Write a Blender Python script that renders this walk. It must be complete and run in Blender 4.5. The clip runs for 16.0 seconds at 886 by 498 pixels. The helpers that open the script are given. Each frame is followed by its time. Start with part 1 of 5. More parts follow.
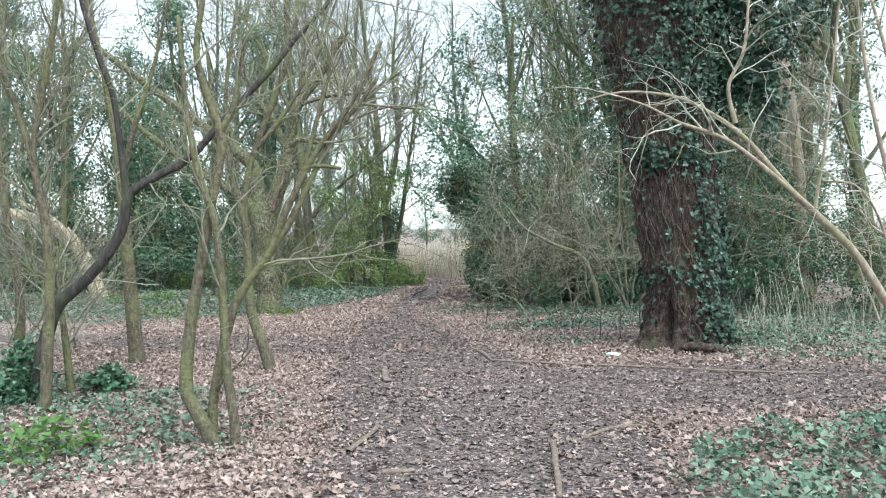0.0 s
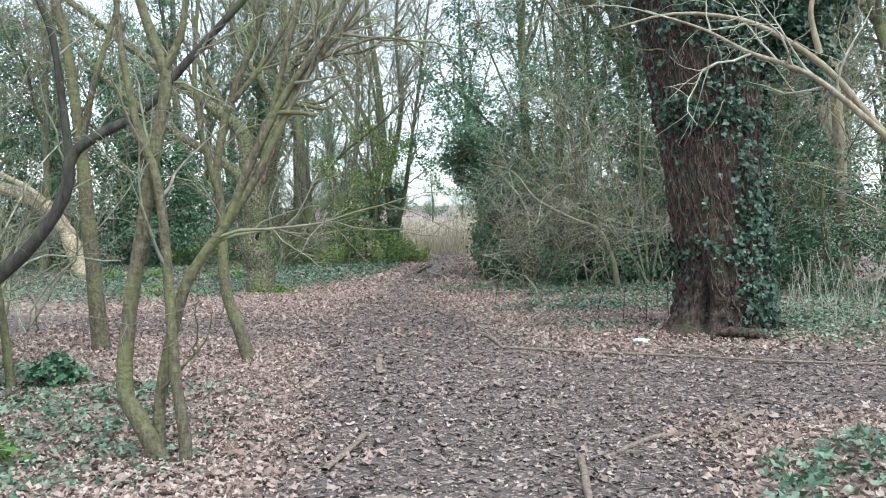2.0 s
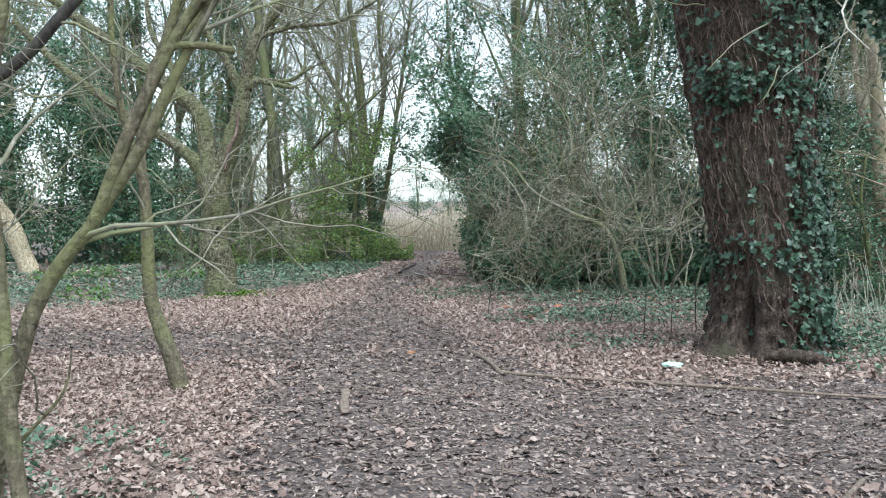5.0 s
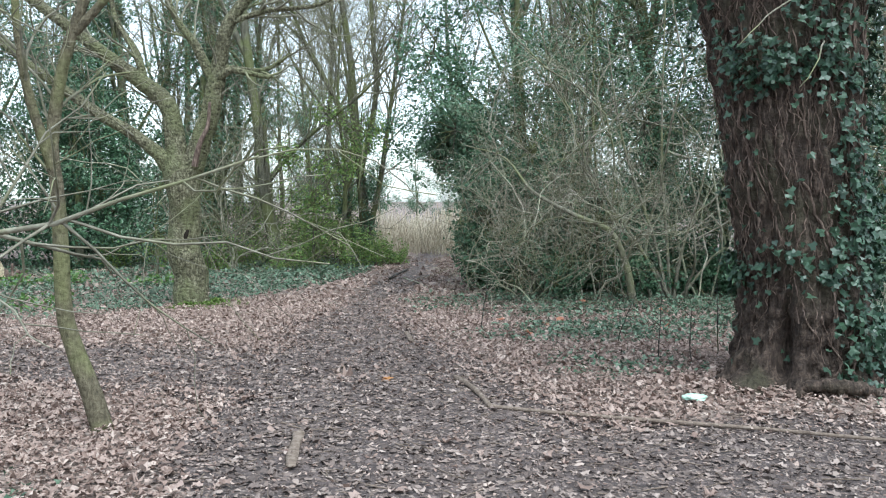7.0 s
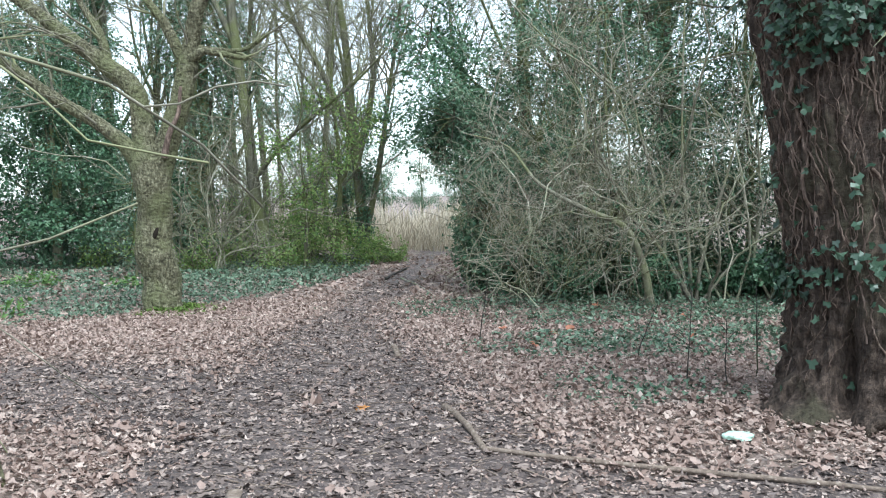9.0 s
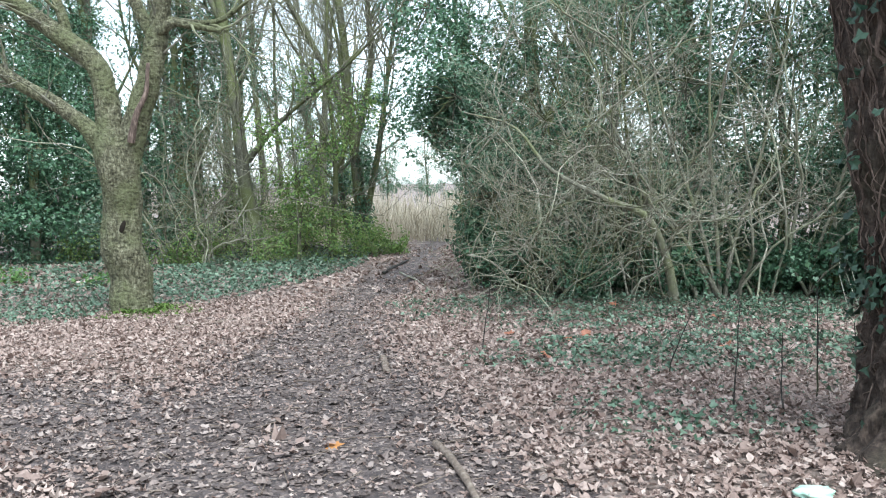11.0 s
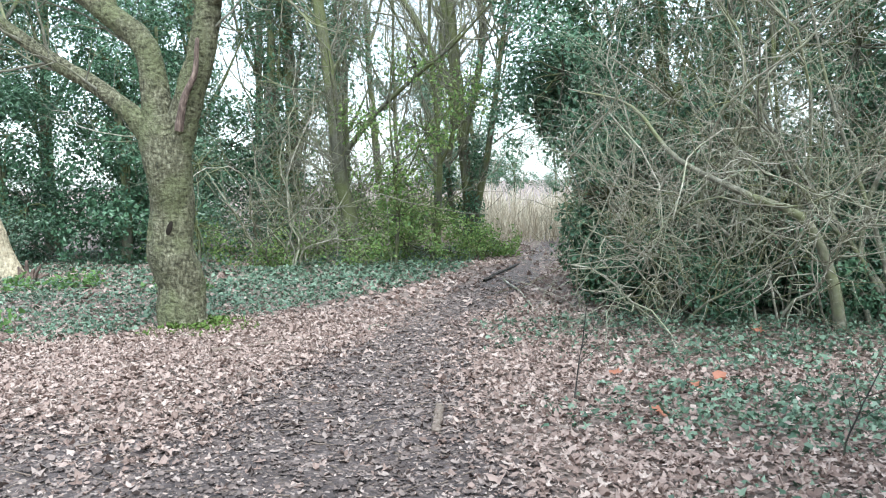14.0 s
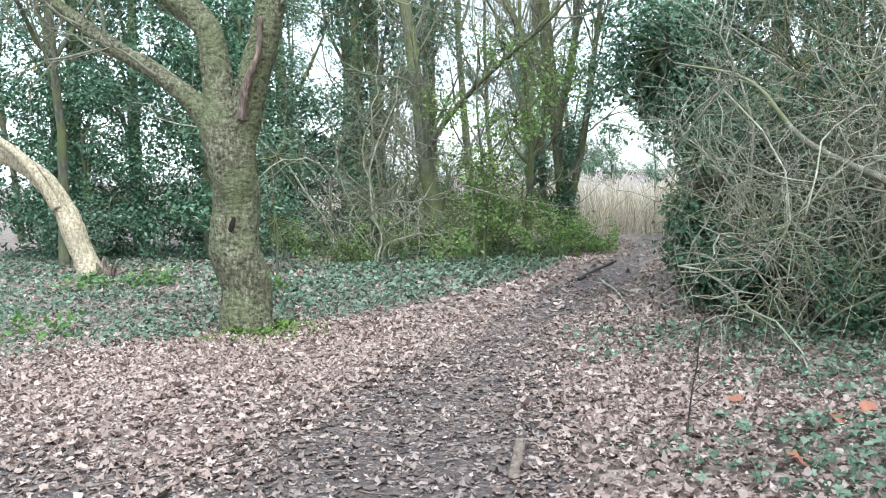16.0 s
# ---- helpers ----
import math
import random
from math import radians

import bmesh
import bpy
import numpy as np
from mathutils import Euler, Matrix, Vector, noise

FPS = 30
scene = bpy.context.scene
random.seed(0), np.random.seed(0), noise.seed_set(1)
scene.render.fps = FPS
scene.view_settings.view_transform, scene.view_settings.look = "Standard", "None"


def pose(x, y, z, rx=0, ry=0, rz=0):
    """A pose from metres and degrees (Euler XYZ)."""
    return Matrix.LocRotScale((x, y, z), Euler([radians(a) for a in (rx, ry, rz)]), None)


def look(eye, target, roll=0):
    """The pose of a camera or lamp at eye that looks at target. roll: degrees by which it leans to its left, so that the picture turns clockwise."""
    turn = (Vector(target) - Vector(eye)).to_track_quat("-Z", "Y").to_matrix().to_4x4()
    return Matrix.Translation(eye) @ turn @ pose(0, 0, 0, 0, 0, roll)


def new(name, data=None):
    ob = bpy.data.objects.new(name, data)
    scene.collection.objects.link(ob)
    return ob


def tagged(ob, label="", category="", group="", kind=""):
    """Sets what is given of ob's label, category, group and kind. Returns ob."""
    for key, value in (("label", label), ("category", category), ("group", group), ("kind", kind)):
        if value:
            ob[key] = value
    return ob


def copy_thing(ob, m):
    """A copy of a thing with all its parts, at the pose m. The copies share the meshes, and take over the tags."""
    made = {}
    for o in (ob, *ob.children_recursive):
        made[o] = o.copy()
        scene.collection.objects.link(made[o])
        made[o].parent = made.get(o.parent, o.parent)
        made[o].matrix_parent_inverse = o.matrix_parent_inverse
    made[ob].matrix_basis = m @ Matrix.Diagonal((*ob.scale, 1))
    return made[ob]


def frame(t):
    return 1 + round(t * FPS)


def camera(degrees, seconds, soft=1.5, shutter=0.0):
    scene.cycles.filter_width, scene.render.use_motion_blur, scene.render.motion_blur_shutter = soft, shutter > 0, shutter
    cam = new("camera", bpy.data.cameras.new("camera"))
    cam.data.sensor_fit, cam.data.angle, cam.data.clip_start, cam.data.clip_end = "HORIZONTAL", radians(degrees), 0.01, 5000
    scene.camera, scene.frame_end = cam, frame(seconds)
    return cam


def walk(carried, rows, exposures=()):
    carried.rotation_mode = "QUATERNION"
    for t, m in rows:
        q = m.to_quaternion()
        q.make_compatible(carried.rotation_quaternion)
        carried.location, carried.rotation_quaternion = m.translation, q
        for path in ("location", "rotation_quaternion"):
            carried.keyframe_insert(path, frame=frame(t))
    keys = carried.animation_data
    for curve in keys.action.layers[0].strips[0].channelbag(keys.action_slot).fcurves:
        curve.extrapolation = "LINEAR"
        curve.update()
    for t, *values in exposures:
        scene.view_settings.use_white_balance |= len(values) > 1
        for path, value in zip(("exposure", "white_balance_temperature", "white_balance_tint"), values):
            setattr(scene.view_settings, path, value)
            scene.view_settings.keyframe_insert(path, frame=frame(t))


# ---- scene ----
cam = camera(52.7, 16.0, 1.1)
PATH = [
    (0, (0.052, 0.362, 1.593), (0.044, 2.362, 1.547), -0.8),
    (0.5, (0.064, 0.747, 1.567), (0.041, 2.746, 1.509), -0.8),
    (1, (0.063, 1.101, 1.545), (0.036, 3.099, 1.473), -0.7),
    (1.5, (0.048, 1.428, 1.529), (0.029, 3.426, 1.441), -0.7),
    (2, (0.085, 1.784, 1.501), (0.06, 3.782, 1.403), -0.8),
    (2.5, (0.081, 2.158, 1.475), (0.058, 4.155, 1.374), -0.8),
    (3, (0.044, 2.527, 1.459), (0.035, 4.525, 1.356), -0.7),
    (3.5, (0.071, 2.855, 1.436), (0.061, 4.853, 1.336), -0.7),
    (4, (0.061, 3.165, 1.42), (0.059, 5.162, 1.32), -0.5),
    (4.5, (0.054, 3.451, 1.452), (0.063, 5.448, 1.344), -0.4),
    (7, (0.251, 5.033, 1.457), (0.253, 7.03, 1.35), -0.3),
    (7.5, (0.321, 5.383, 1.469), (0.319, 7.38, 1.359), -0.5),
    (8, (0.359, 5.713, 1.498), (0.354, 7.709, 1.376), -0.6),
    (8.5, (0.411, 6.056, 1.452), (0.395, 8.052, 1.335), -0.5),
    (9, (0.421, 6.355, 1.444), (0.403, 8.352, 1.325), -0.6),
    (11.5, (0.596, 7.915, 1.438), (0.552, 9.909, 1.287), -1.1),
    (12, (0.707, 8.197, 1.443), (0.637, 10.19, 1.29), -0.9),
    (12.5, (0.824, 8.544, 1.454), (0.707, 10.534, 1.298), -1.0),
    (13, (0.863, 8.836, 1.446), (0.693, 10.822, 1.292), -0.9),
    (13.5, (0.868, 9.214, 1.456), (0.621, 11.193, 1.3), -1.0),
    (14, (0.865, 9.633, 1.412), (0.527, 11.598, 1.261), -1.2),
    (14.5, (0.863, 9.939, 1.394), (0.449, 11.89, 1.243), -1.4),
    (15, (0.818, 10.215, 1.421), (0.352, 12.153, 1.26), -1.5),
    (15.5, (0.776, 10.462, 1.399), (0.271, 12.39, 1.238), -1.6),
    (16, (0.772, 10.644, 1.4), (0.226, 12.561, 1.235), -1.7),
]
EXPOSURES = [(0.0, 1.79), (1.5, 1.73), (3.5, 1.66), (4.5, 1.67), (7.0, 1.62), (9.0, 1.76), (11.5, 2.02), (12.0, 2.28), (13.0, 2.17), (14.5, 2.1), (16.0, 2.12)]
walk(cam, [(t, look(eye, target, roll)) for t, eye, target, roll in PATH], [(t, e, 5850 - 9 * t, 0) for t, e in EXPOSURES])

# ---- world and light: a white overcast winter sky ----
SUN_ELEV, SUN_ROT = 62.0, 150.0
world = bpy.data.worlds.new("overcast_sky")
scene.world = world
world.use_nodes = True
wn, wl = world.node_tree.nodes, world.node_tree.links
sky = wn.new("ShaderNodeTexSky")
sky.sky_type, sky.sun_disc = "NISHITA", False
sky.sun_elevation, sky.sun_rotation = radians(SUN_ELEV), radians(SUN_ROT)
sky.air_density, sky.dust_density = 1.0, 1.0
grey = wn.new("ShaderNodeHueSaturation")
grey.inputs["Saturation"].default_value = 0.3
wl.new(sky.outputs["Color"], grey.inputs["Color"])
wl.new(grey.outputs["Color"], wn["Background"].inputs["Color"])
wn["Background"].inputs["Strength"].default_value = 0.12
sun_data = bpy.data.lights.new("sun", "SUN")
sun_data.energy, sun_data.angle, sun_data.color = 1.5, radians(45), (1.0, 0.98, 0.95)
sun = new("sun", sun_data)
sun.matrix_world = look((0, 0, 30), (-10 * math.sin(radians(SUN_ROT)), -10 * math.cos(radians(SUN_ROT)), 30 - 10 * math.tan(radians(SUN_ELEV))))

# ---- materials ----
rng = np.random.default_rng(11)


def ramp_of(nt, cols):
    r = nt.nodes.new("ShaderNodeValToRGB")
    els = r.color_ramp.elements
    while len(els) < len(cols):
        els.new(0.5)
    for i, c in enumerate(cols):
        els[i].position = i / max(1, len(cols) - 1)
        els[i].color = (*c, 1)
    return r


def leaf_material(name, cols, rough=0.55, through_light=0.0, spec=0.5, vary=14.0, by_object=False):
    """A leaf skin: one tone per leaf from cols, blotched by noise."""
    m = bpy.data.materials.new(name)
    m.use_nodes = True
    nt = m.node_tree
    p = nt.nodes["Principled BSDF"]
    geo = nt.nodes.new("ShaderNodeNewGeometry")
    r = ramp_of(nt, cols)
    if by_object:
        nt.links.new(nt.nodes.new("ShaderNodeObjectInfo").outputs["Random"], r.inputs["Fac"])
    else:
        nt.links.new(geo.outputs["Random Per Island"], r.inputs["Fac"])
    n = nt.nodes.new("ShaderNodeTexNoise")
    n.inputs["Scale"].default_value, n.inputs["Detail"].default_value = vary, 4
    nt.links.new(geo.outputs["Position"], n.inputs["Vector"])
    shade = ramp_of(nt, [(0.62, 0.6, 0.58), (1.18, 1.16, 1.12)])
    nt.links.new(n.outputs["Fac"], shade.inputs["Fac"])
    mix = nt.nodes.new("ShaderNodeMix")
    mix.data_type, mix.blend_type = "RGBA", "MULTIPLY"
    mix.inputs["Factor"].default_value = 1.0
    nt.links.new(r.outputs["Color"], mix.inputs["A"])
    nt.links.new(shade.outputs["Color"], mix.inputs["B"])
    nt.links.new(mix.outputs["Result"], p.inputs["Base Color"])
    p.inputs["Roughness"].default_value = rough
    p.inputs["Specular IOR Level"].default_value = spec
    if through_light:
        t = nt.nodes.new("ShaderNodeBsdfTranslucent")
        nt.links.new(mix.outputs["Result"], t.inputs["Color"])
        ms = nt.nodes.new("ShaderNodeMixShader")
        ms.inputs["Fac"].default_value = through_light
        nt.links.new(p.outputs["BSDF"], ms.inputs[1])
        nt.links.new(t.outputs["BSDF"], ms.inputs[2])
        nt.links.new(ms.outputs["Shader"], nt.nodes["Material Output"].inputs["Surface"])
    return m


def bark_material(name, cols, moss=None, moss_amount=0.5, stretch=(9, 9, 2.2), rough=0.9, bump=0.6, wrinkles=0.0):
    """Bark: long grain, blotches, and a skin of algae or moss in patches."""
    m = bpy.data.materials.new(name)
    m.use_nodes = True
    nt = m.node_tree
    p = nt.nodes["Principled BSDF"]
    geo = nt.nodes.new("ShaderNodeNewGeometry")
    mp = nt.nodes.new("ShaderNodeMapping")
    mp.inputs["Scale"].default_value = stretch
    nt.links.new(geo.outputs["Position"], mp.inputs["Vector"])
    n = nt.nodes.new("ShaderNodeTexNoise")
    n.inputs["Scale"].default_value, n.inputs["Detail"].default_value, n.inputs["Roughness"].default_value = 2.5, 6, 0.65
    nt.links.new(mp.outputs["Vector"], n.inputs["Vector"])
    r = ramp_of(nt, cols)
    stretch_fac = nt.nodes.new("ShaderNodeMapRange")
    stretch_fac.inputs["From Min"].default_value, stretch_fac.inputs["From Max"].default_value = 0.28, 0.72
    nt.links.new(n.outputs["Fac"], stretch_fac.inputs["Value"])
    nt.links.new(stretch_fac.outputs["Result"], r.inputs["Fac"])
    colour = r.outputs["Color"]
    if moss:
        n2 = nt.nodes.new("ShaderNodeTexNoise")
        n2.inputs["Scale"].default_value, n2.inputs["Detail"].default_value = 2.3, 5
        nt.links.new(geo.outputs["Position"], n2.inputs["Vector"])
        mr = nt.nodes.new("ShaderNodeMapRange")
        mr.inputs["From Min"].default_value, mr.inputs["From Max"].default_value = 0.62 - 0.3 * moss_amount, 0.78 - 0.3 * moss_amount
        nt.links.new(n2.outputs["Fac"], mr.inputs["Value"])
        cap = nt.nodes.new("ShaderNodeMath")
        cap.operation = "MULTIPLY"
        cap.inputs[1].default_value = 0.75
        nt.links.new(mr.outputs["Result"], cap.inputs[0])
        mix = nt.nodes.new("ShaderNodeMix")
        mix.data_type = "RGBA"
        nt.links.new(cap.outputs["Value"], mix.inputs["Factor"])
        nt.links.new(colour, mix.inputs["A"])
        mix.inputs["B"].default_value = (*moss, 1)
        colour = mix.outputs["Result"]
    if wrinkles:
        mp3 = nt.nodes.new("ShaderNodeMapping")
        mp3.inputs["Scale"].default_value = (9, 9, 13)
        nt.links.new(geo.outputs["Position"], mp3.inputs["Vector"])
        n3 = nt.nodes.new("ShaderNodeTexNoise")
        n3.inputs["Scale"].default_value, n3.inputs["Detail"].default_value = 2.3, 7
        nt.links.new(mp3.outputs["Vector"], n3.inputs["Vector"])
        lines = ramp_of(nt, [(0.28, 0.27, 0.25), (1.0, 1.0, 1.0), (1.25, 1.25, 1.22)])
        mr3 = nt.nodes.new("ShaderNodeMapRange")
        mr3.inputs["From Min"].default_value, mr3.inputs["From Max"].default_value = 0.3, 0.68
        nt.links.new(n3.outputs["Fac"], mr3.inputs["Value"])
        nt.links.new(mr3.outputs["Result"], lines.inputs["Fac"])
        mul = nt.nodes.new("ShaderNodeMix")
        mul.data_type, mul.blend_type = "RGBA", "MULTIPLY"
        mul.inputs["Factor"].default_value = wrinkles
        nt.links.new(colour, mul.inputs["A"])
        nt.links.new(lines.outputs["Color"], mul.inputs["B"])
        colour = mul.outputs["Result"]
    nt.links.new(colour, p.inputs["Base Color"])
    b = nt.nodes.new("ShaderNodeBump")
    b.inputs["Strength"].default_value, b.inputs["Distance"].default_value = bump, 0.03
    nt.links.new(n.outputs["Fac"], b.inputs["Height"])
    if wrinkles:
        b2 = nt.nodes.new("ShaderNodeBump")
        b2.inputs["Strength"].default_value, b2.inputs["Distance"].default_value = wrinkles, 0.05
        nt.links.new(n3.outputs["Fac"], b2.inputs["Height"])
        nt.links.new(b2.outputs["Normal"], b.inputs["Normal"])
    nt.links.new(b.outputs["Normal"], p.inputs["Normal"])
    p.inputs["Roughness"].default_value = rough
    p.inputs["Specular IOR Level"].default_value = 0.25
    return m


def soil_material(name, dark, mid, light, leafy, bump=0.5, rough=0.85, scraps=24.0):
    """Soil with crumbs, damp blotches and a mat of leaf scraps (cells) of amount leafy."""
    m = bpy.data.materials.new(name)
    m.use_nodes = True
    nt = m.node_tree
    p = nt.nodes["Principled BSDF"]
    geo = nt.nodes.new("ShaderNodeNewGeometry")
    n = nt.nodes.new("ShaderNodeTexNoise")
    n.inputs["Scale"].default_value, n.inputs["Detail"].default_value, n.inputs["Roughness"].default_value = 9.0, 9, 0.82
    nt.links.new(geo.outputs["Position"], n.inputs["Vector"])
    r = ramp_of(nt, [dark, mid, light])
    spread = nt.nodes.new("ShaderNodeMapRange")
    spread.inputs["From Min"].default_value, spread.inputs["From Max"].default_value = 0.36, 0.66
    nt.links.new(n.outputs["Fac"], spread.inputs["Value"])
    nt.links.new(spread.outputs["Result"], r.inputs["Fac"])
    v = nt.nodes.new("ShaderNodeTexVoronoi")
    v.inputs["Scale"].default_value, v.inputs["Randomness"].default_value = scraps, 1.0
    nt.links.new(geo.outputs["Position"], v.inputs["Vector"])
    sep = nt.nodes.new("ShaderNodeSeparateColor")
    nt.links.new(v.outputs["Color"], sep.inputs["Color"])
    lr = ramp_of(nt, [(0.07, 0.05, 0.04), (0.15, 0.11, 0.092), (0.24, 0.18, 0.155), (0.34, 0.275, 0.24)])
    nt.links.new(sep.outputs["Red"], lr.inputs["Fac"])
    gate = nt.nodes.new("ShaderNodeMath")
    gate.operation = "LESS_THAN"
    gate.inputs[1].default_value = leafy
    nt.links.new(sep.outputs["Green"], gate.inputs[0])
    mix = nt.nodes.new("ShaderNodeMix")
    mix.data_type = "RGBA"
    nt.links.new(gate.outputs["Value"], mix.inputs["Factor"])
    nt.links.new(r.outputs["Color"], mix.inputs["A"])
    nt.links.new(lr.outputs["Color"], mix.inputs["B"])
    nt.links.new(mix.outputs["Result"], p.inputs["Base Color"])
    b = nt.nodes.new("ShaderNodeBump")
    b.inputs["Strength"].default_value, b.inputs["Distance"].default_value = bump, 0.03
    nt.links.new(n.outputs["Fac"], b.inputs["Height"])
    nt.links.new(b.outputs["Normal"], p.inputs["Normal"])
    p.inputs["Roughness"].default_value = rough
    return m


def plain_material(name, c1, c2, scale=6.0, rough=0.6, spec=0.4):
    m = bpy.data.materials.new(name)
    m.use_nodes = True
    nt = m.node_tree
    p = nt.nodes["Principled BSDF"]
    geo = nt.nodes.new("ShaderNodeNewGeometry")
    n = nt.nodes.new("ShaderNodeTexNoise")
    n.inputs["Scale"].default_value, n.inputs["Detail"].default_value = scale, 5
    nt.links.new(geo.outputs["Position"], n.inputs["Vector"])
    r = ramp_of(nt, [c1, c2])
    nt.links.new(n.outputs["Fac"], r.inputs["Fac"])
    nt.links.new(r.outputs["Color"], p.inputs["Base Color"])
    p.inputs["Roughness"].default_value = rough
    p.inputs["Specular IOR Level"].default_value = spec
    return m


M_SOIL = soil_material("woodland_soil", (0.06, 0.044, 0.037), (0.15, 0.112, 0.095), (0.27, 0.205, 0.17), 0.65)
M_MUD = soil_material("trodden_mud", (0.026, 0.0195, 0.0185), (0.094, 0.070, 0.066), (0.235, 0.183, 0.17), 0.24, 1.0, 0.75, 48.0)
M_LITTER = leaf_material("dead_leaves", [(0.17, 0.117, 0.10), (0.25, 0.178, 0.154), (0.31, 0.228, 0.20), (0.37, 0.28, 0.25), (0.43, 0.335, 0.30), (0.53, 0.435, 0.395)], 0.7, 0.12, 0.3, 45.0)
M_LEAF = leaf_material("single_dead_leaf", [(0.2, 0.14, 0.122), (0.27, 0.195, 0.172), (0.33, 0.245, 0.218), (0.4, 0.31, 0.28)], 0.7, 0.12, 0.3, 45.0, True)
M_TRODDEN = leaf_material("trodden_leaves", [(0.075, 0.056, 0.051), (0.095, 0.072, 0.066), (0.12, 0.092, 0.084), (0.15, 0.115, 0.105), (0.21, 0.163, 0.148), (0.27, 0.215, 0.195), (0.38, 0.31, 0.285)], 0.6, 0.0, 0.4)
M_IVY = leaf_material("ivy_leaf", [(0.04, 0.08, 0.05), (0.08, 0.14, 0.088), (0.13, 0.2, 0.135), (0.22, 0.3, 0.215)], 0.42, 0.15, 0.5)
M_IVY_DARK = leaf_material("ivy_leaf_dark", [(0.032, 0.078, 0.041), (0.06, 0.135, 0.07), (0.12, 0.215, 0.118)], 0.4, 0.12, 0.5)
M_IVY_OLD = leaf_material("old_ivy_leaf", [(0.018, 0.044, 0.028), (0.032, 0.072, 0.042), (0.062, 0.115, 0.07)], 0.4, 0.1, 0.5)
M_HOLLY = leaf_material("holly_leaf", [(0.046, 0.108, 0.058), (0.092, 0.19, 0.106), (0.175, 0.285, 0.172)], 0.33, 0.2, 0.6)
M_BRAMBLE = leaf_material("bramble_leaf", [(0.10, 0.18, 0.055), (0.17, 0.28, 0.08), (0.27, 0.39, 0.12), (0.24, 0.27, 0.11)], 0.5, 0.45, 0.4)
M_YOUNG = leaf_material("young_leaf", [(0.10, 0.19, 0.05), (0.15, 0.26, 0.08)], 0.5, 0.35, 0.4)
M_REED = leaf_material("dry_reed", [(0.46, 0.40, 0.30), (0.60, 0.53, 0.42), (0.72, 0.66, 0.55)], 0.8, 0.2, 0.2)
M_OAKBARK = bark_material("ivy_clad_bark", [(0.015, 0.011, 0.009), (0.058, 0.042, 0.034), (0.15, 0.109, 0.088)], (0.06, 0.055, 0.035), 0.35, (12, 12, 3), 0.92, 1.0, 0.6)
M_VINE = bark_material("ivy_stem", [(0.04, 0.029, 0.024), (0.12, 0.085, 0.069), (0.30, 0.222, 0.18)], None, 0, (14, 14, 3), 0.9, 0.5)
M_SAPLING = bark_material("sapling_bark", [(0.05, 0.043, 0.03), (0.115, 0.098, 0.066), (0.2, 0.175, 0.12)], (0.15, 0.155, 0.07), 0.6, (16, 16, 5), 0.9, 0.6, 0.4)
M_FORKBARK = bark_material("pale_mossy_bark", [(0.03, 0.028, 0.018), (0.125, 0.117, 0.073), (0.30, 0.284, 0.2)], (0.125, 0.132, 0.066), 0.62, (13, 13, 6), 0.9, 1.0, 0.85)
M_DARKBARK = bark_material("dark_wet_bark", [(0.02, 0.018, 0.016), (0.05, 0.045, 0.04), (0.09, 0.08, 0.07)], (0.07, 0.08, 0.04), 0.3)
M_FARBARK = bark_material("greenish_bark", [(0.05, 0.048, 0.035), (0.10, 0.096, 0.07), (0.17, 0.16, 0.125)], (0.12, 0.135, 0.05), 0.7, (6, 6, 2))
M_TWIG = bark_material("bare_twigs", [(0.09, 0.083, 0.062), (0.17, 0.158, 0.12), (0.28, 0.265, 0.21)], (0.18, 0.19, 0.09), 0.5, (6, 6, 6), 0.85, 0.2)
M_BUSHTWIG = bark_material("olive_twigs", [(0.12, 0.108, 0.08), (0.28, 0.258, 0.2), (0.52, 0.485, 0.4)], (0.25, 0.262, 0.165), 0.55, (5, 5, 5), 0.8, 0.2)
M_PALETWIG = bark_material("pale_twigs", [(0.2, 0.185, 0.145), (0.36, 0.34, 0.28), (0.56, 0.535, 0.45)], (0.19, 0.205, 0.12), 0.5, (5, 5, 5), 0.8, 0.2)
M_TANBARK = bark_material("tan_branch_bark", [(0.15, 0.115, 0.08), (0.26, 0.21, 0.155), (0.40, 0.34, 0.265)], (0.2, 0.19, 0.09), 0.35, (10, 10, 5), 0.8, 0.3)
M_DEADWOOD = bark_material("bleached_dead_wood", [(0.13, 0.10, 0.065), (0.36, 0.30, 0.205), (0.53, 0.46, 0.345)], None, 0, (12, 12, 4), 0.8, 0.8, 0.5)
M_STICK = bark_material("fallen_wood", [(0.08, 0.06, 0.048), (0.17, 0.13, 0.105), (0.28, 0.23, 0.19)], None, 0, (12, 12, 12), 0.85, 0.4)
M_MOSS = leaf_material("moss_tuft", [(0.09, 0.14, 0.035), (0.14, 0.21, 0.055)], 0.8, 0.2, 0.2)
M_HOLE_SHADE = plain_material("painted_hole_shade", (0.012, 0.01, 0.008), (0.03, 0.024, 0.018), 20, 0.95, 0.1)
M_BAG = plain_material("pale_green_plastic", (0.36, 0.58, 0.44), (0.60, 0.76, 0.64), 30, 0.35, 0.5)
M_ORANGE = leaf_material("orange_leaf", [(0.50, 0.22, 0.07), (0.58, 0.28, 0.10)], 0.6, 0.2, 0.35)
M_REDLEAF = leaf_material("russet_leaf", [(0.34, 0.13, 0.08), (0.45, 0.20, 0.13)], 0.6, 0.2, 0.35)


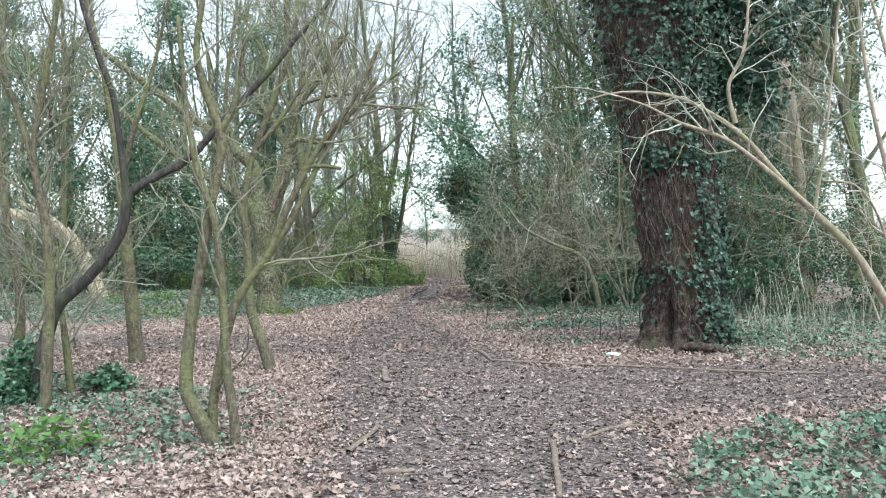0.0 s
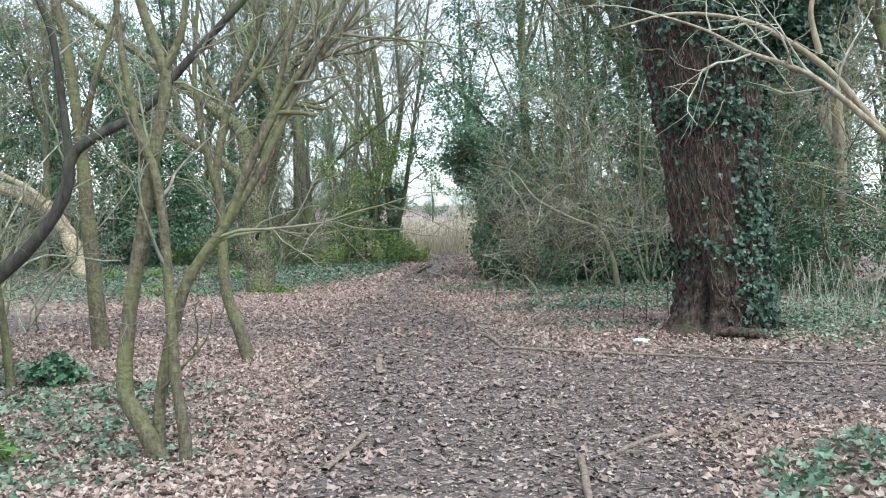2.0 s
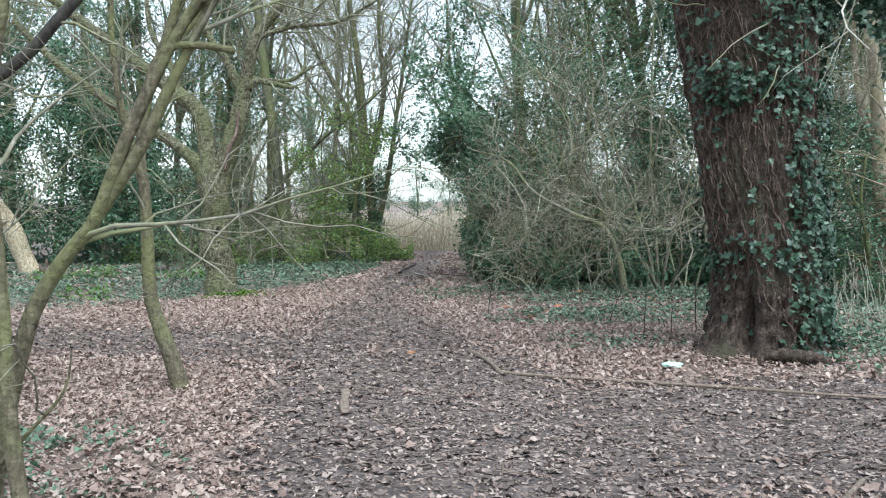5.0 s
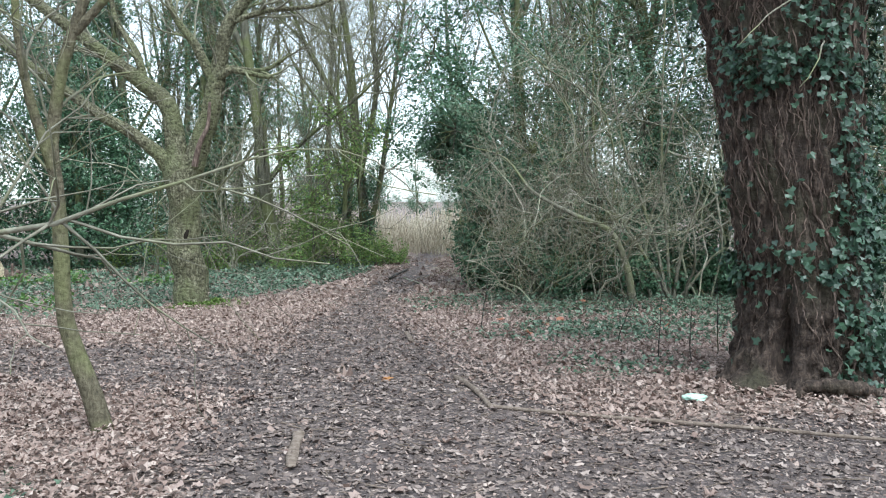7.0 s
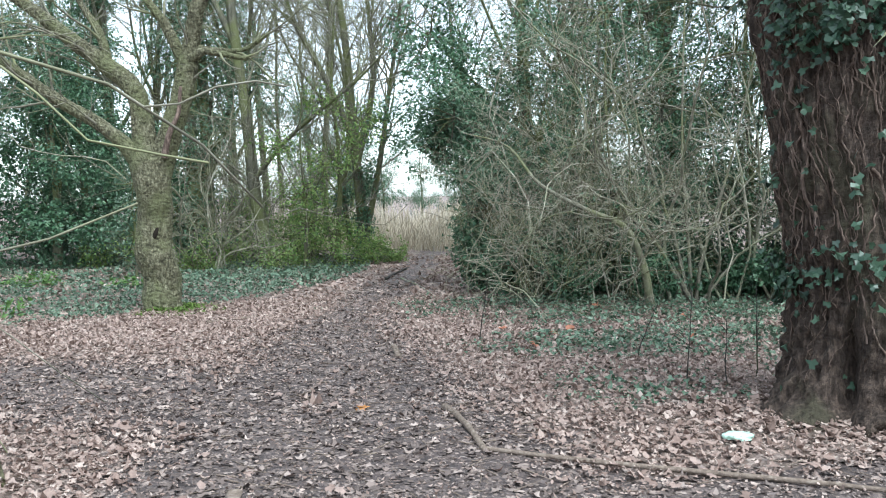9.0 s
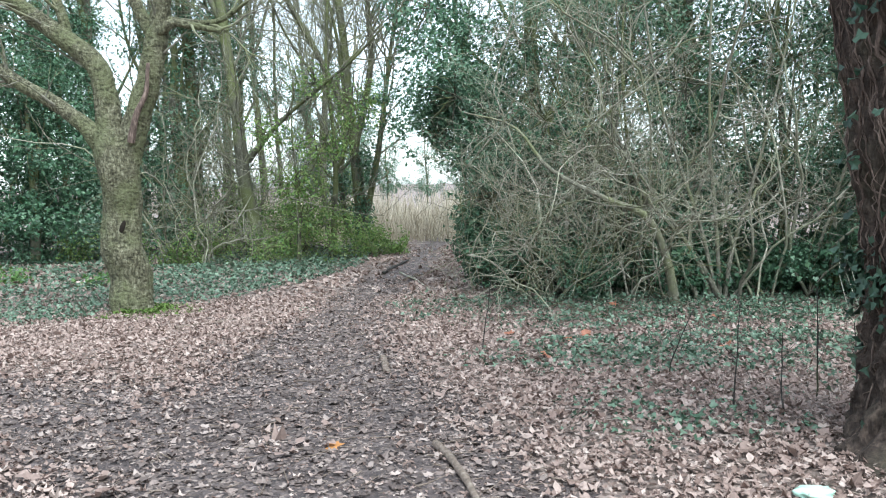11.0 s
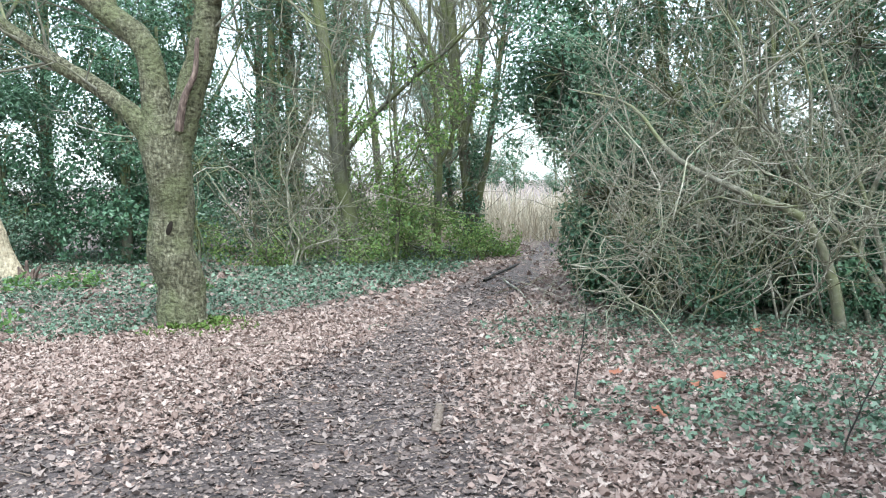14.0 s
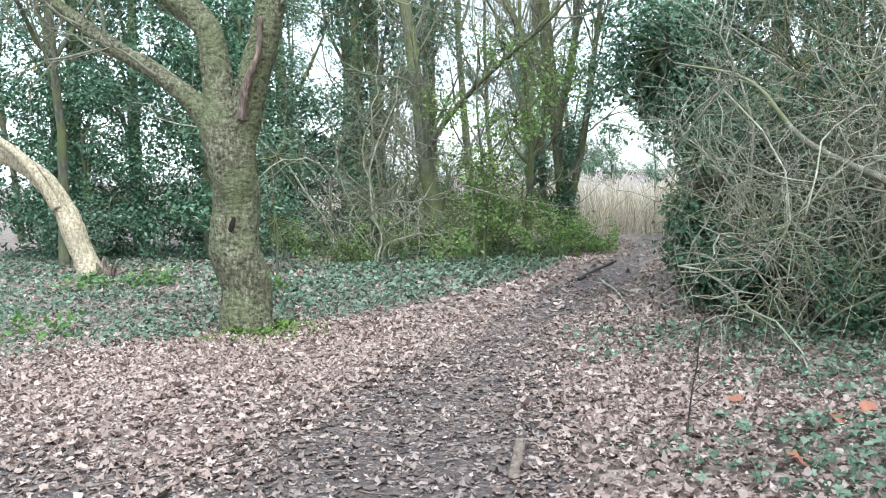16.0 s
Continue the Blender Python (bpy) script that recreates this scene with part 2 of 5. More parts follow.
# ---- mesh helpers ----
class Build:
    """Gathers vertices and faces of one mesh."""

    def __init__(self):
        self.v, self.f, self.k, self.n = [], [], [], 0

    def add(self, v, f):
        v = np.asarray(v, float).reshape(-1, 3)
        f = np.asarray(f, np.int64)
        self.v.append(v)
        self.f.append(f.reshape(-1) + self.n)
        self.k.append(np.full(f.shape[0], f.shape[1]))
        self.n += len(v)

    def mesh(self, name, material, smooth=True, origin=(0, 0, 0)):
        me = bpy.data.meshes.new(name)
        v, f, k = np.concatenate(self.v) - np.asarray(origin, float), np.concatenate(self.f), np.concatenate(self.k)
        me.vertices.add(len(v))
        me.vertices.foreach_set("co", v.astype(np.float32).ravel())
        me.loops.add(len(f))
        me.loops.foreach_set("vertex_index", f.astype(np.int32))
        me.polygons.add(len(k))
        me.polygons.foreach_set("loop_start", np.concatenate([[0], np.cumsum(k)[:-1]]).astype(np.int32))
        me.polygons.foreach_set("use_smooth", np.full(len(k), smooth))
        me.materials.append(material)
        me.update(calc_edges=True)
        return me


def thing(name, base, label, category, group="", kind=""):
    """A top-level thing: an Empty at its base."""
    ob = new(name)
    ob.location = base
    ob.empty_display_size = 0.2
    return tagged(ob, label, category, group, kind)


def part(name, b, material, parent, label="", smooth=True):
    """One mesh under a thing or a part; b is in world places."""
    o = Vector((0, 0, 0))
    p = parent
    while p:
        o += p.location
        p = p.parent
    ob = new(name, b.mesh(name, material, smooth, o))
    ob.parent = parent
    tagged(ob, label)
    if name in ("crown", "twig_tangle", "foliage", "branchwork", "ivy_foliage"):
        tagged(ob, kind="stuff")
    return ob


def single(name, b, material, base, label, category, group="", kind="", smooth=True):
    """A thing that is one mesh."""
    ob = new(name, b.mesh(name, material, smooth, base))
    ob.location = base
    return tagged(ob, label, category, group, kind)


def unit(a):
    return a / np.maximum(np.linalg.norm(a, axis=-1, keepdims=True), 1e-9)


def tubes(b, P, R, sides=5, cap=True, relief=0.0):
    """Round stems along the polylines P (n, k, 3) with radii R (n, k)."""
    P = np.asarray(P, float)
    R = np.asarray(R, float)
    n, k = P.shape[:2]
    if n == 0:
        return
    T = np.empty_like(P)
    T[:, 1:-1] = P[:, 2:] - P[:, :-2]
    T[:, 0], T[:, -1] = P[:, 1] - P[:, 0], P[:, -1] - P[:, -2]
    T = unit(T)
    axis = unit(P[:, -1] - P[:, 0])
    ref = np.where(np.abs(axis[:, 2:3]) < 0.75, np.array([[0.05, 0.02, 1.0]]), np.array([[1.0, 0.1, 0.05]]))
    U = unit(np.cross(T, ref[:, None, :]))
    W = np.cross(T, U)
    a = np.arange(sides) * 2 * np.pi / sides
    ring = P[:, :, None] + R[:, :, None, None] * (np.cos(a)[None, None, :, None] * U[:, :, None] + np.sin(a)[None, None, :, None] * W[:, :, None])
    if relief:
        off = ring - P[:, :, None]
        ring = P[:, :, None] + off * (1 + relief * lumps(ring * np.array([1, 1, 0.28]), 0.15, 2.0) + 0.7 * relief * lumps(ring * np.array([1, 1, 0.45]), 0.05, 5.0))[..., None]
    idx = np.arange(n * k * sides).reshape(n, k, sides)
    q = np.stack([idx[:, :-1], np.roll(idx, -1, 2)[:, :-1], np.roll(idx, -1, 2)[:, 1:], idx[:, 1:]], -1)
    b.add(ring, q.reshape(-1, 4)[:, ::-1])
    if cap:
        base = b.n - n * k * sides
        tip = idx[:, -1] + base
        b.v.append(P[:, -1] + T[:, -1] * R[:, -1:] * 0.5)
        tipv = b.n + np.arange(n)
        b.n += n
        f = np.stack([tip, np.roll(tip, -1, 1), np.repeat(tipv[:, None], sides, 1)], -1).reshape(-1, 3)
        b.f.append(f[:, ::-1].reshape(-1))
        b.k.append(np.full(len(f), 3))


def spline(ctrl, n):
    """A smooth line of n points through the few control points."""
    c = np.asarray(ctrl, float)
    c = np.vstack([2 * c[0] - c[1], c, 2 * c[-1] - c[-2]])
    m = len(c) - 3
    t = np.linspace(0, m - 1e-6, n)
    i = t.astype(int)
    u = (t - i)[:, None]
    p0, p1, p2, p3 = c[i], c[i + 1], c[i + 2], c[i + 3]
    return 0.5 * (2 * p1 + (p2 - p0) * u + (2 * p0 - 5 * p1 + 4 * p2 - p3) * u ** 2 + (3 * p1 - p0 - 3 * p2 + p3) * u ** 3)


def grow(start, way, length, k, wander=0.2, up=0.0):
    """Wandering polylines (n, k, 3)."""
    start, d = np.asarray(start, float), unit(np.asarray(way, float))
    n = len(start)
    P = np.empty((n, k, 3))
    P[:, 0] = start
    step = (np.broadcast_to(length, (n,)) / (k - 1))[:, None]
    for i in range(1, k):
        d = unit(d + wander * rng.normal(size=(n, 3)) + np.array([0, 0, up]))
        P[:, i] = P[:, i - 1] + d * step
    return P


def spawn(P, R, n, lo=0.2, hi=1.0, spread=0.8, owner=False):
    """n places along the polylines P, with the ways of side shoots and the radius there."""
    L = np.linalg.norm(P[:, -1] - P[:, 0], axis=1)
    i = rng.choice(len(P), n, p=L / L.sum())
    t = (lo + (hi - lo) * rng.random(n)) * (P.shape[1] - 1.001)
    j = t.astype(int)
    u = (t - j)[:, None]
    s = P[i, j] * (1 - u) + P[i, j + 1] * u
    d = unit(P[i, j + 1] - P[i, j])
    side = unit(np.cross(d, rng.normal(size=(n, 3))))
    ang = spread * (0.6 + 0.8 * rng.random(n))[:, None]
    r = R[i, j] * (1 - u[:, 0]) + R[i, j + 1] * u[:, 0]
    out = (s, unit(d * np.cos(ang) + side * np.sin(ang)), r)
    return (*out, i) if owner else out


def taper(n, k, r0, r1):
    r0 = np.broadcast_to(r0, (n,))[:, None]
    return r0 + (r1 - r0) * np.linspace(0, 1, k)[None, :] ** 0.85


LITTER_2D = [(0.02, -0.5), (0.3, -0.34), (0.21, -0.1), (0.45, 0.1), (0.17, 0.22), (0.0, 0.52), (-0.34, 0.26), (-0.21, 0.0), (-0.36, -0.28)]
IVY_2D = [(0.0, -0.28), (0.30, -0.42), (0.50, -0.02), (0.22, 0.08), (0.0, 0.55), (-0.22, 0.08), (-0.5, -0.02), (-0.30, -0.42)]
OVAL_2D = [(0.0, -0.5), (0.26, -0.1), (0.2, 0.25), (0.0, 0.52), (-0.2, 0.25), (-0.26, -0.1)]
DIAMOND_2D = [(0.0, -0.5), (0.27, 0.02), (0.0, 0.5), (-0.27, 0.02)]


def leaves(b, pos, normal, size, shape, curl=0.12):
    """Single curled leaves at pos, facing normal, of the outline shape."""
    pos, size = np.asarray(pos, float), np.asarray(size, float)
    n = len(pos)
    if n == 0:
        return
    nr = unit(np.asarray(normal, float))
    u = unit(np.cross(nr, rng.normal(size=(n, 3))))
    w = np.cross(nr, u)
    o = np.array(shape)
    m = len(o)
    c = curl * rng.normal(size=(n, 1)) * 2.2
    c2 = curl * rng.normal(size=(n, 1)) * 2.2
    z = c * (o[:, 0] ** 2)[None] * 4 + c2 * (o[:, 1] ** 2)[None] * 3
    asp = (0.75 + 0.4 * rng.random(n))[:, None]
    ring = pos[:, None] + size[:, None, None] * ((o[:, 0][None] * asp)[..., None] * u[:, None] + o[:, 1][None, :, None] * w[:, None] + z[..., None] * nr[:, None])
    if m == 4:
        idx = np.arange(n * m).reshape(n, m)
        b.add(ring, np.concatenate([idx[:, [0, 1, 2]], idx[:, [0, 2, 3]]]))
        return
    V = np.concatenate([pos[:, None], ring], 1)
    idx = np.arange(n * (m + 1)).reshape(n, m + 1)
    f = np.stack([np.repeat(idx[:, :1], m, 1), idx[:, 1:], np.roll(idx[:, 1:], -1, 1)], -1)
    b.add(V, f.reshape(-1, 3))


def lumps(p, s, seed=0.0):
    """A smooth lumpy field, about -1 to 1, for places p at the scale s."""
    q = np.asarray(p, float) / s + seed
    x, y = q[..., 0], q[..., 1]
    z = q[..., 2] if q.shape[-1] > 2 else 0 * x
    return (np.sin(x * 2.1 + 1.3 * np.sin(y * 1.7 + z) + seed) + np.sin(y * 2.3 + 1.1 * np.sin(z * 1.9 + x * 1.2)) + np.sin(z * 2.2 + 1.2 * np.sin(x * 1.6 - y * 0.8) + 2) * (q.shape[-1] > 2) + 0.6 * np.sin(x * 4.7 - y * 3.9 + z * 4.1)) / 2.6


def cloud(n, centre, radii, gap=0.0, scale=0.7, hollow=0.35, seed=0.0):
    """n places in a lumpy ellipsoid with gaps, thicker towards its skin; and their outward ways."""
    out = np.empty((0, 3))
    c, r = np.asarray(centre, float), np.asarray(radii, float)
    while len(out) < n:
        d = unit(rng.normal(size=(n * 2, 3)))
        q = d * (hollow + (1 - hollow) * rng.random((n * 2, 1)) ** 0.6)
        q *= 1 + 0.22 * lumps(d * 2, 0.9, seed)[:, None]
        p = c + q * r
        out = np.vstack([out, p[lumps(p, scale, seed) > gap - 0.35 * rng.random(len(p))]])
    out = out[:n]
    return out, unit((out - c) / r)


# ---- the lie of the land ----
G = -0.1
MAIN = [(0.3, -6, 1.0), (0.4, 5, 1.1), (0.4, 9, 1.6), (-0.3, 12, 1.5), (-0.8, 15, 1.05), (-0.95, 18, 0.62), (-0.7, 21, 0.48), (-0.5, 23.5, 0.46), (-0.25, 27, 0.4), (0.0, 33, 0.4)]
RIGHT = [(0.3, 9.7, 1.4), (2.5, 9.7, 1.6), (3.6, 9.9, 1.6), (5, 10.0, 1.2), (14, 11.5, 0.8)]
LEFT = [(-0.3, 12.7, 1.4), (-2.5, 13.6, 1.35), (-5, 14.3, 1.0), (-14, 16, 0.8)]


def off_line(x, y, line):
    """How far inside (above 0) or outside (below 0) a strip the places lie, in metres."""
    best = np.full(np.shape(x), -1e9)
    for (x0, y0, w0), (x1, y1, w1) in zip(line[:-1], line[1:]):
        dx, dy = x1 - x0, y1 - y0
        t = np.clip(((x - x0) * dx + (y - y0) * dy) / (dx * dx + dy * dy), 0, 1)
        best = np.maximum(best, w0 + (w1 - w0) * t - np.hypot(x - x0 - t * dx, y - y0 - t * dy))
    return best


def trodden(x, y):
    """1 on the worn path, 0 off it."""
    d = np.maximum(np.maximum(off_line(x, y, MAIN), off_line(x, y, RIGHT)), off_line(x, y, LEFT) - 0.1) - 0.12
    d = d + 0.22 * lumps(np.stack([x, y], -1), 0.8, 3.0) + 0.1 * lumps(np.stack([x, y], -1), 0.25, 1.0)
    return np.clip(d / 0.9 + 0.5, 0, 1)


def gz(x, y):
    """Height of the ground."""
    x, y = np.asarray(x, float), np.asarray(y, float)
    near = np.exp(-(np.maximum(np.hypot(x, y - 12) - 25, 0) / 20) ** 2)
    p = np.stack([x, y], -1)
    h = 0.035 * lumps(p, 2.2, 5.0) + 0.012 * lumps(p, 0.6, 2.0)
    h = h + 0.10 * np.exp(-((x - 3.3) ** 2 + (y - 12.5) ** 2) / 1.6)
    return G + near * (h - 0.03 * trodden(x, y))


def ivy_cover(x, y):
    """0 to 1: how thick ivy covers the ground."""
    e = lambda cx, cy, rx, ry: np.clip(1.35 - np.hypot((x - cx) / rx, (y - cy) / ry), 0, 0.7) / 0.7
    border = np.interp(x, [-14, -5.1, -3.9, -2.8, -1.9, -1.4, -1.0], [17.5, 16.6, 18.0, 19.3, 21.0, 23.6, 30])
    left = np.clip((y - border) / 0.8, 0, 1) * (x < -0.9) * np.where(x < -4.6, 0.66, 1.12)
    front = np.clip((7.5 - x) / 1.5, 0, 1) * np.clip((y - 2.2) / 1.6, 0, 1) * np.clip((7.4 + 0.62 * (x - 2.1) - y) / 0.9, 0, 1) * np.clip((x - 1.15 + 0.25 * (y - 6)) / 0.6, 0, 1)
    patch = np.maximum.reduce([1.1 * e(2.6, 15.5, 1.8, 0.85), 1.05 * e(4.0, 17.8, 3.2, 1.1), 1.1 * e(2.0, 18.7, 1.9, 0.5)])
    oak = np.maximum(e(4.6, 13.2, 1.2, 2.0), 0.75 * e(8.0, 15, 4.2, 3.6))
    small = np.maximum(0.45 * e(1.95, 13.4, 0.75, 0.75), 0.5 * e(2.9, 18.5, 3.5, 1.5))
    near_left = np.maximum(0.62 * e(-3.2, 8.0, 1.5, 1.9), 0.8 * e(-4.3, 9.6, 1.1, 1.1))
    c = np.maximum.reduce([left, front, patch, oak, small, near_left])
    return np.clip(c * (0.85 + 0.5 * lumps(np.stack([x, y], -1), 0.7, 7.0) + 0.25 * lumps(np.stack([x, y], -1), 0.22, 3.0)), 0, 1)


def sheet(xs, ys, z, keep=None):
    X, Y = np.meshgrid(xs, ys)
    V = np.stack([X, Y, z(X, Y)], -1).reshape(-1, 3)
    i = np.arange(len(V)).reshape(X.shape)
    q = np.stack([i[:-1, :-1], i[:-1, 1:], i[1:, 1:], i[1:, :-1]], -1).reshape(-1, 4)
    if keep is not None:
        q = q[keep(V[q].mean(1))]
    b = Build()
    b.add(V, q)
    return b


far_steps = np.array([1.0, 2.5, 5, 9, 16, 30, 60, 120, 300, 800, 2500])
gx = np.concatenate([-13 - far_steps[::-1], np.arange(-13, 13.01, 0.2), 13 + far_steps])
gy = np.concatenate([-5 - far_steps[::-1], np.arange(-5, 34.01, 0.2), 34 + far_steps])
single("ground", sheet(gx, gy, gz), M_SOIL, (0, 0, 0), "brown woodland soil matted with fallen leaves", "ground", kind="structure")
path_mesh = sheet(np.arange(-12, 12.01, 0.11), np.arange(-4, 33.01, 0.11), lambda x, y: gz(x, y) + 0.06 * (trodden(x, y) - 0.45) + 0.008 * lumps(np.stack([x, y], -1), 0.16, 4.0), lambda c: trodden(c[:, 0], c[:, 1]) > 0.25)
single("path", path_mesh, M_MUD, (0, 0, 0), "trodden dark mud footpath scattered with leaves", "path", kind="structure")


# ---- leaf litter and ivy on the ground ----
def scatter(n, x0, x1, y0, y1, chance):
    x, y = rng.uniform(x0, x1, n), rng.uniform(y0, y1, n)
    k = rng.random(n) < chance(x, y)
    return x[k], y[k]


def fade(x, y, x0, x1, y0, y1, soft=1.6):
    """1 inside a stretch of ground, thinning out unevenly towards its rim."""
    d = np.minimum(np.minimum(x - x0, x1 - x), np.minimum(y - y0, y1 - y)) / soft
    return np.clip(d + 0.5 * lumps(np.stack([x, y], -1), 0.9, 9.0), 0, 1)


def flat_normals(n, tilt):
    return unit(np.stack([tilt * rng.normal(size=n), tilt * rng.normal(size=n), np.ones(n)], -1))


b = Build()
for x0, x1, y0, y1, dens, sz in ((-5.5, 5.5, 3.4, 14, 640, 0.055), (-7.5, 6.5, 14, 20, 600, 0.057), (-11, 9, 20, 30, 130, 0.09), (-11, 11, -5, 20, 40, 0.075)):
    x, y = scatter(int(dens * (x1 - x0) * (y1 - y0)), x0, x1, y0, y1, lambda x, y: (1 - np.where(x < -1.4, 0.6, np.where(y > 12.5, 0.8, 0.93)) * np.clip(trodden(x, y) * 1.25, 0, 1)) * (1 - 0.66 * ivy_cover(x, y)) * (1 if dens < 300 else fade(x, y, -6.4, 6.4, 2.4, 21)))
    z = gz(x, y) + 0.012 + 0.03 * rng.random(len(x))
    leaves(b, np.stack([x, y, z], -1), flat_normals(len(x), 0.24), sz * (0.45 + 1.05 * rng.random(len(x)) ** 1.4), LITTER_2D, 0.16)
x, y = scatter(150000, -6.5, 6.0, 3.6, 20, lambda x, y: (0.75 - 0.35 * trodden(x, y)) * (1 - 0.7 * ivy_cover(x, y)) * fade(x, y, -6.4, 6.0, 3.0, 20.5, 2.2))
z = gz(x, y) + 0.018 + 0.035 * rng.random(len(x))
leaves(b, np.stack([x, y, z], -1), flat_normals(len(x), 0.45), 0.018 + 0.02 * rng.random(len(x)), DIAMOND_2D, 0.1)
leaf_litter = single("leaf_litter", b, M_LITTER, (0, 0, 0), "deep litter of curled pale brown fallen leaves", "leaf litter", kind="stuff", smooth=False)
b = Build()
x, y = scatter(190000, -5.5, 5.5, 3.8, 22, lambda x, y: 0.55 * (trodden(x, y) > 0.2))
z = gz(x, y) + 0.06 * (trodden(x, y) - 0.45) + 0.008 * lumps(np.stack([x, y], -1), 0.16, 4.0) + 0.004 + 0.006 * rng.random(len(x))
leaves(b, np.stack([x, y, z], -1), flat_normals(len(x), 0.13), 0.05 * (0.3 + 1.3 * rng.random(len(x)) ** 1.8), LITTER_2D, 0.12)
single("trodden_leaves", b, M_TRODDEN, (0, 0, 0), "damp leaves trodden flat into the muddy path", "leaf litter", kind="stuff", smooth=False)
b = Build()
for x0, x1, y0, y1, dens, sz in ((-6, 8, 2.2, 14, 460, 0.058), (-10, 11, 14, 21, 470, 0.06), (-14, 9, 21, 29, 240, 0.08)):
    x, y = scatter(int(dens * (x1 - x0) * (y1 - y0)), x0, x1, y0, y1, lambda x, y: ivy_cover(x, y) * (trodden(x, y) < 0.4))
    z = gz(x, y) + 0.025 + (0.12 + 0.16 * ((x > 1.6) & (y < 8.2))) * rng.random(len(x)) ** 1.5 * ivy_cover(x, y)
    leaves(b, np.stack([x, y, z], -1), flat_normals(len(x), 0.5), (sz + 0.014 * ((x > 1) & (y < 9)) - 0.006 * (y > 13)) * (0.6 + 0.7 * rng.random(len(x))), IVY_2D, 0.1)
single("ivy_ground_cover", b, M_IVY, (0, 0, 0), "low carpet of green ivy creeping over fallen leaves", "ivy", kind="stuff", smooth=False)


# ---- trees ----
def stem(b, ctrl, r0, r1, n=24, sides=10, rough=0.02, power=0.9, flare=False):
    """A woody stem through ctrl, knobbly, from radius r0 to r1. Returns its line and radii."""
    P = spline(ctrl, n)
    u = np.linspace(0, 1, n)
    f = rng.uniform(1.0, 2.6, 3)
    ph = rng.uniform(0, 6.3, 3)
    P = P + (0.12 * r1 * np.sin(u[:, None] * f * 6.3 + ph)) * np.minimum(u * 8, 1)[:, None]
    R = (r0 + (r1 - r0) * u ** power) * (1 + rough * np.sin(u * f[0] * 9 + ph[1]))
    if flare:
        R = R * (1 + 0.28 * np.exp(-np.linalg.norm(P - P[0], axis=1) / (1.1 * r0)))
    tubes(b, P[None], R[None], sides, True, 0.07 if sides >= 8 else 0.0)
    return P[None], R[None]


def twigs(b, P, R, levels, sides=4):
    """Side shoots on P, level by level: (count, length, spread, wander, up, thinness)."""
    for count, length, spread, wander, up, thin in levels:
        s, d, r = spawn(P, R, count, 0.25, 1.0, spread)
        k = 7 if length > 0.9 else 6 if count < 300 else 5
        Q = grow(s, d, length * (0.5 + rng.random(count)), k, wander, up)
        S = taper(count, k, np.minimum(r * 0.7, thin), thin * 0.22)
        tubes(b, Q, S, sides)
        P, R = Q, S


def tree(name, ctrl, r0, r1, limbs, levels, material, label, category="tree", twig_material=None, sides=12, n=30, group=""):
    """A tree: trunk, each limb, and a crown of bare twigs."""
    base = ctrl[0]
    root = thing(name, (base[0], base[1], float(gz(base[0], base[1])) ), label, category, group)
    ctrl = [(base[0], base[1], base[2] - 0.12)] + list(ctrl[1:])
    b = Build()
    P, R = stem(b, ctrl, r0, r1, n, sides, 0.015, 0.9, True)
    lines = [(P, R)]
    holders = [part("trunk", b, material, root)]
    for lc, lr0, lr1 in limbs:
        b = Build()
        p, r = stem(b, lc, lr0, lr1, n, max(6, sides - 4))
        holders.append(part("limb", b, material, root))
        lines.append((p, r))
    if levels:
        first = 1 if len(lines) > 3 else 0
        PP = np.concatenate([p for p, _ in lines[first:]])
        RR = np.concatenate([r for _, r in lines[first:]])
        count, length, spread, wander, up, thin = levels[0]
        s, d, r, own = spawn(PP, RR, count, 0.25, 1.0, spread, True)
        Q = grow(s, d, length * (0.5 + rng.random(count)), 8, wander, up)
        S = taper(count, 8, np.minimum(r * 0.7, thin), thin * 0.22)
        for j in range(count):
            b = Build()
            tubes(b, Q[j:j + 1], S[j:j + 1], 5)
            part("branch", b, twig_material or M_TWIG, holders[first + int(own[j])])
        b = Build()
        twigs(b, Q, S, levels[1:])
        part("crown", b, twig_material or M_TWIG, root, "bare winter twigs")
    return root


def bare_tree(name, x, y, h, r, label, seed, material=M_FARBARK, split=5, lean=0.1, twig_count=(80, 560, 1700), group="woodland trees"):
    """A tall bare tree grown by itself from its base."""
    z = float(gz(x, y))
    root = thing(name, (x, y, z), label, "tree", group)
    b = Build()
    P = grow([(x, y, z - 0.1)], [(lean * rng.normal(), lean * rng.normal(), 1)], h, 22, 0.045, 0.05)
    R = taper(1, 22, r, r * 0.18)
    tubes(b, P, R, 9)
    part("trunk", b, material, root)
    s, d, rr = spawn(P, R, split, 0.25, 0.75, 0.55)
    for i in range(split):
        b = Build()
        q = grow(s[i:i + 1], d[i:i + 1], h * (0.35 + 0.25 * rng.random()), 14, 0.12, 0.10)
        qr = taper(1, 14, rr[i] * 0.7, rr[i] * 0.12)
        tubes(b, q, qr, 7)
        part("limb", b, material, root)
        s2 = spline(q[0], 22)[None]
        P, R = np.concatenate([P, s2]), np.concatenate([R, taper(1, 22, rr[i] * 0.7, rr[i] * 0.12)])
    b = Build()
    c0, c1, c2 = twig_count
    twigs(b, P, R, [(c0, h * 0.18, 0.7, 0.16, 0.05, 0.03), (c1, h * 0.10, 0.7, 0.2, 0.02, 0.014), (c2 * 3 // 4, h * 0.06, 0.7, 0.22, 0.0, 0.009)], 3)
    part("crown", b, M_TWIG, root, "bare winter twigs")
    return root


